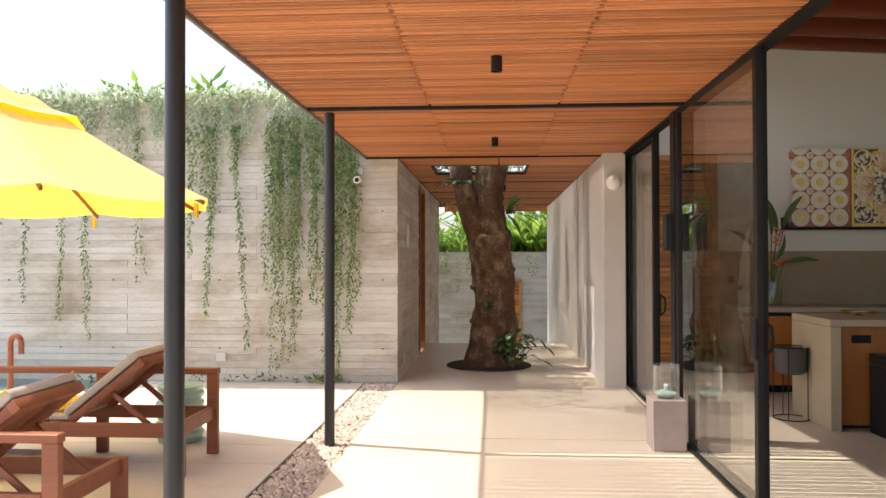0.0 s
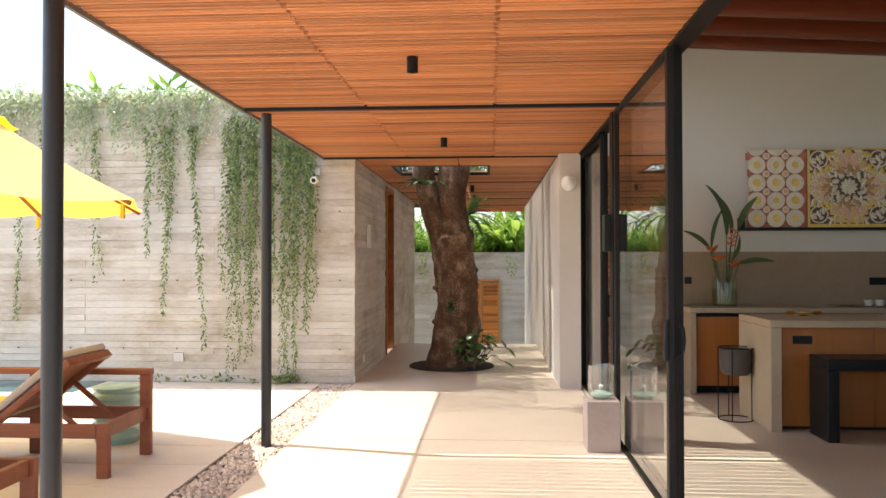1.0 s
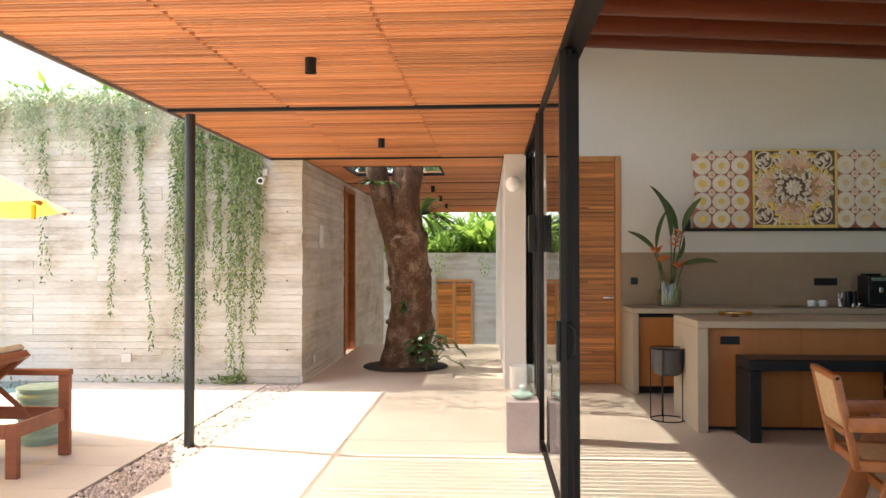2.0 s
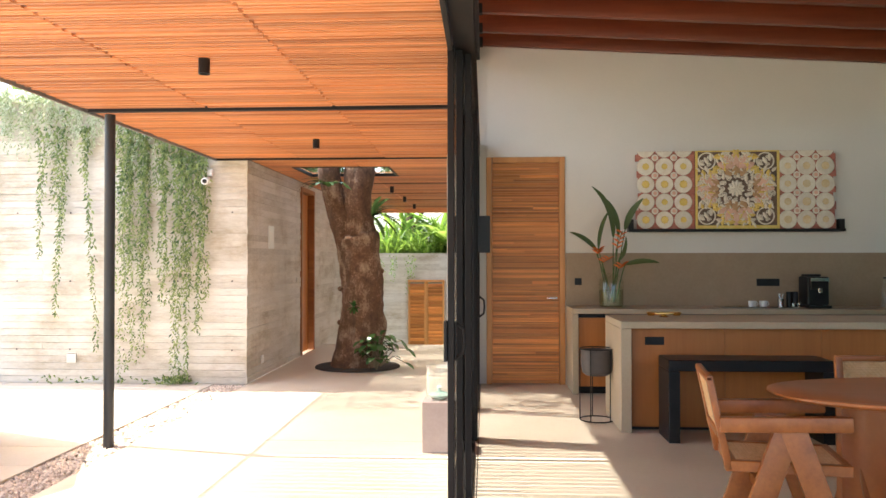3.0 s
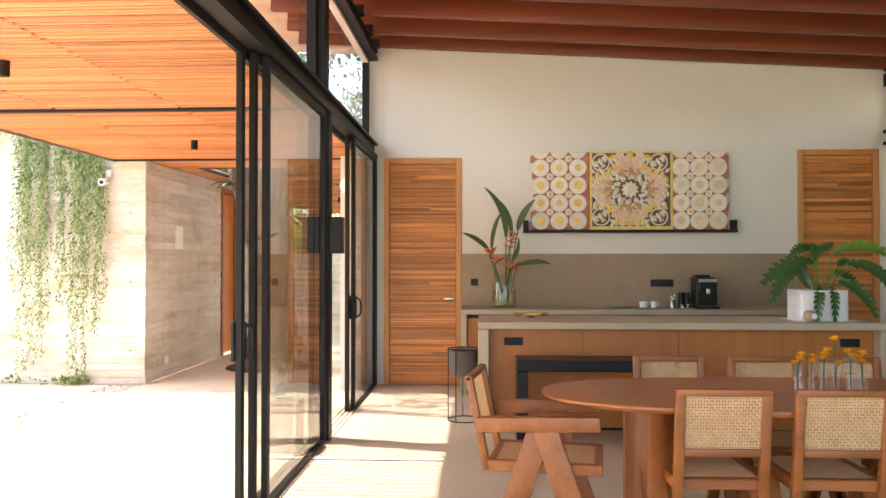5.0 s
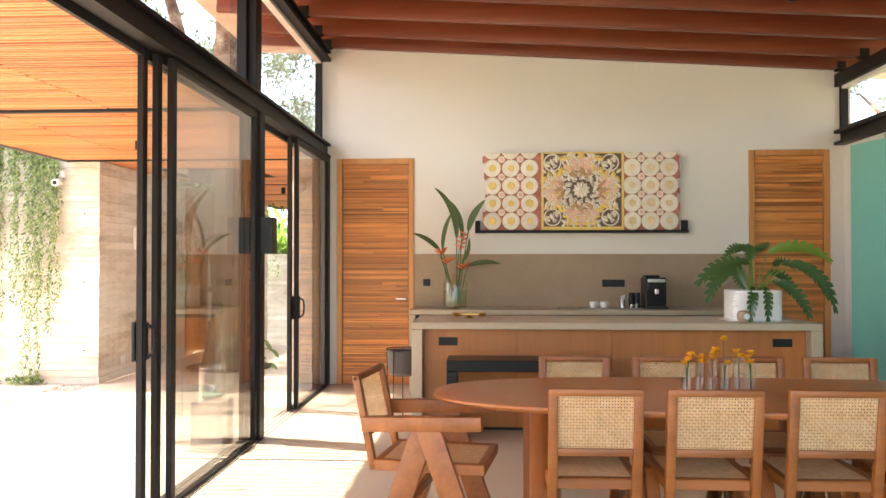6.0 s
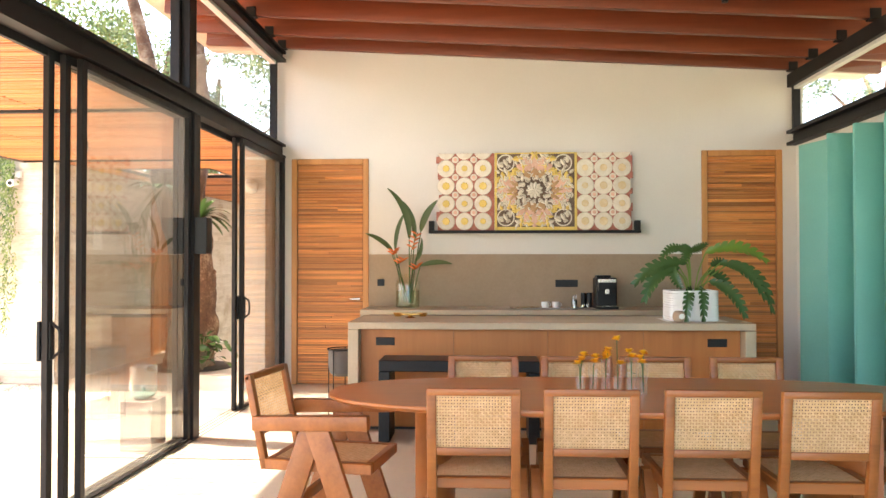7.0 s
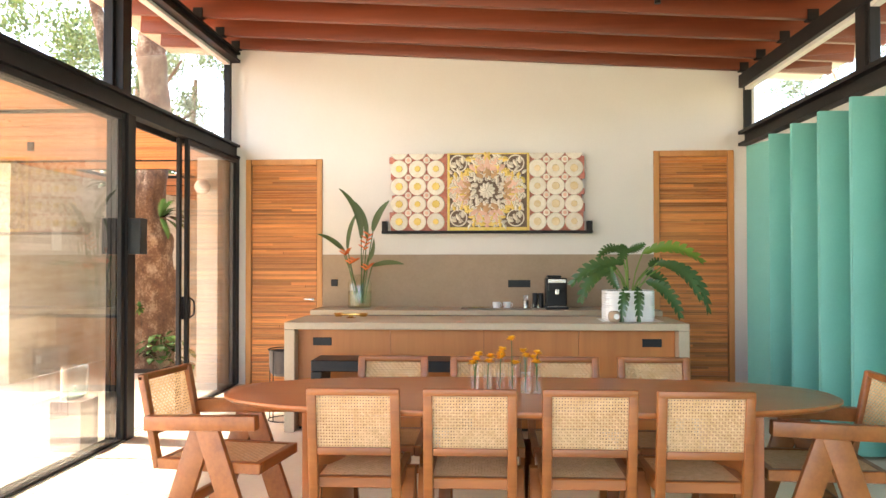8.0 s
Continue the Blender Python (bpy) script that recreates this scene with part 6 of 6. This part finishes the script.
for x0, x1, z0, z1 in ((2.985, 3.065, 1.175, 1.255), (5.08, 5.34, 1.165, 1.25)):
    solid("socket_plate", box((x0, BACK - 0.030, z0), (x1, BACK - 0.018, z1), 0.003), M_BLACK, "black socket plate on the splashback", "socket", "splashback sockets")
bottle = thing("glass_bottle", "clear glass water bottle standing on the counter", "bottle", (6.45, 9.12, CT))
part("body", lathe([(0.0, 0.0), (0.034, 0.0), (0.038, 0.006), (0.038, 0.19), (0.030, 0.225), (0.015, 0.25), (0.014, 0.31), (0.017, 0.318)], 24, closed=False), M_CLEAR, bottle).visible_shadow = False
part("water", lathe([(0.0, 0.004), (0.034, 0.006), (0.034, 0.17), (0.0, 0.171)], 20), M_CLEAR, bottle, "clear water").visible_shadow = False
part("stopper", lathe([(0.0, 0.318), (0.016, 0.319), (0.016, 0.335), (0.0, 0.337)], 16), M_BLACK, bottle)
for k in range(3):
    sp = thing("spoon", "small brass spoon lying on the steel tray", "spoon", (4.63 + 0.075 * k, 8.93 + 0.03 * (k % 2), CT + 0.011), 12 * k, group="brass spoons")
    part("handle", tube((0.02, 0, 0.003), (0.10, 0.01, 0.005), 0.003, n=6), M_BRASS, sp)
    part("bowl", lathe([(0.0, 0.0), (0.010, 0.001), (0.015, 0.006), (0.0, 0.004)], 12), M_BRASS, sp)
structure("trim_sink", box((4.02, 8.78, CT - 0.0005), (6.2, 8.80, CT + 0.001)), M_BLACK, "thin black strip laid along the counter top", "trim")

# flowers in glass tubes on the table
TT = 0.781
M_PETAL = rough_mat("orange_petal", (0.85, 0.36, 0.01), (0.92, 0.52, 0.02), 0.6, 8, 60, 0.05)
rng = random.Random(3)
for k, (x, y, h, r, fl, tall) in enumerate(((4.765, 4.30, 0.150, 0.022, 3, 0), (4.831, 4.30, 0.160, 0.022, 2, 0), (4.897, 4.30, 0.178, 0.022, 3, 0), (4.961, 4.31, 0.150, 0.022, 2, 0.105), (5.030, 4.29, 0.190, 0.030, 2, 0), (5.090, 4.29, 0.160, 0.022, 3, 0))):
    t = thing("bud_vase", "slim clear glass tube vase on the dining table", "vase", (x, y, TT), group="glass tube vases")
    part("tube", lathe([(0.0, 0.0), (r - 0.002, 0.0), (r, 0.004), (r, h - 0.004), (r + 0.002, h)], 18, closed=False), M_CLEAR, t).visible_shadow = False
    part("water", lathe([(0.0, 0.004), (r - 0.003, 0.005), (r - 0.003, h * 0.55), (0.0, h * 0.55)], 16), M_CLEAR, t, "clear water").visible_shadow = False
    f = thing("cut_flower", "orange-yellow flowers standing in a glass tube", "flower", (x, y, TT + 0.008), group="cut flowers")
    for q in range(fl):
        top = Vector((rng.uniform(-0.022, 0.022), rng.uniform(-0.015, 0.015), h - 0.004 + 0.022 * q + (tall if q == 1 else 0)))
        part("stem", stem_bm(bmesh.new(), [(0, 0, 0), (top.x * 0.3, 0, h * 0.8), top], 0.0025), M_FERN, f)
        bm = bmesh.new()
        for s in range(18):
            a, b = s * 2.4, rng.uniform(0.1, 1.6)
            blade_bm(bm, top - Vector((0, 0, 0.008)), (math.cos(a), math.sin(a), b), 0.031, 0.024, 0.2, 0, 0, 3, 0.5)
        plain_leaf_part("blossom", bm, M_PETAL, f)

# bowl planter on a wire stand
st = thing("planter_stand", "dark grey bowl planter on a black wire stand", "planter", (2.955, 7.30, 0))
R1 = 0.153
for z in (0.008, 0.655):
    bm = bmesh.new()
    for k in range(32):
        a0, a1 = 2 * math.pi * k / 32, 2 * math.pi * (k + 1) / 32
        bm_tube(bm, (R1 * math.cos(a0), R1 * math.sin(a0), z), (R1 * math.cos(a1), R1 * math.sin(a1), z), 0.0055, n=6)
    part("ring", bm, M_STEEL, st)
for k in range(5):
    a = 2 * math.pi * (k + 0.35) / 5
    part("rod", tube((R1 * math.cos(a), R1 * math.sin(a), 0.004), (R1 * math.cos(a), R1 * math.sin(a), 0.655), 0.005, n=6), M_STEEL, st)
part("bowl", lathe([(0.0, 0.41), (0.10, 0.412), (0.132, 0.44), (0.143, 0.50), (0.146, 0.645), (0.138, 0.645), (0.13, 0.60), (0.0, 0.60)], 36), M_GREY_POT, st)
for x, y in ((3.5, 6.015), (6.25, 6.675), (4.2, 4.035)):
    s = thing("beam_spotlight", "slim black spotlight hanging from a roof beam", "spotlight", (x, y, roof_z(x)), group="room spotlights")
    part("stem", tube((0, 0, -0.05), (0, 0, 0.02), 0.008, n=10), M_BLACK, s)
    part("housing", tube((0, 0, -0.13), (0, 0, -0.045), 0.026, n=18), M_BLACK, s)
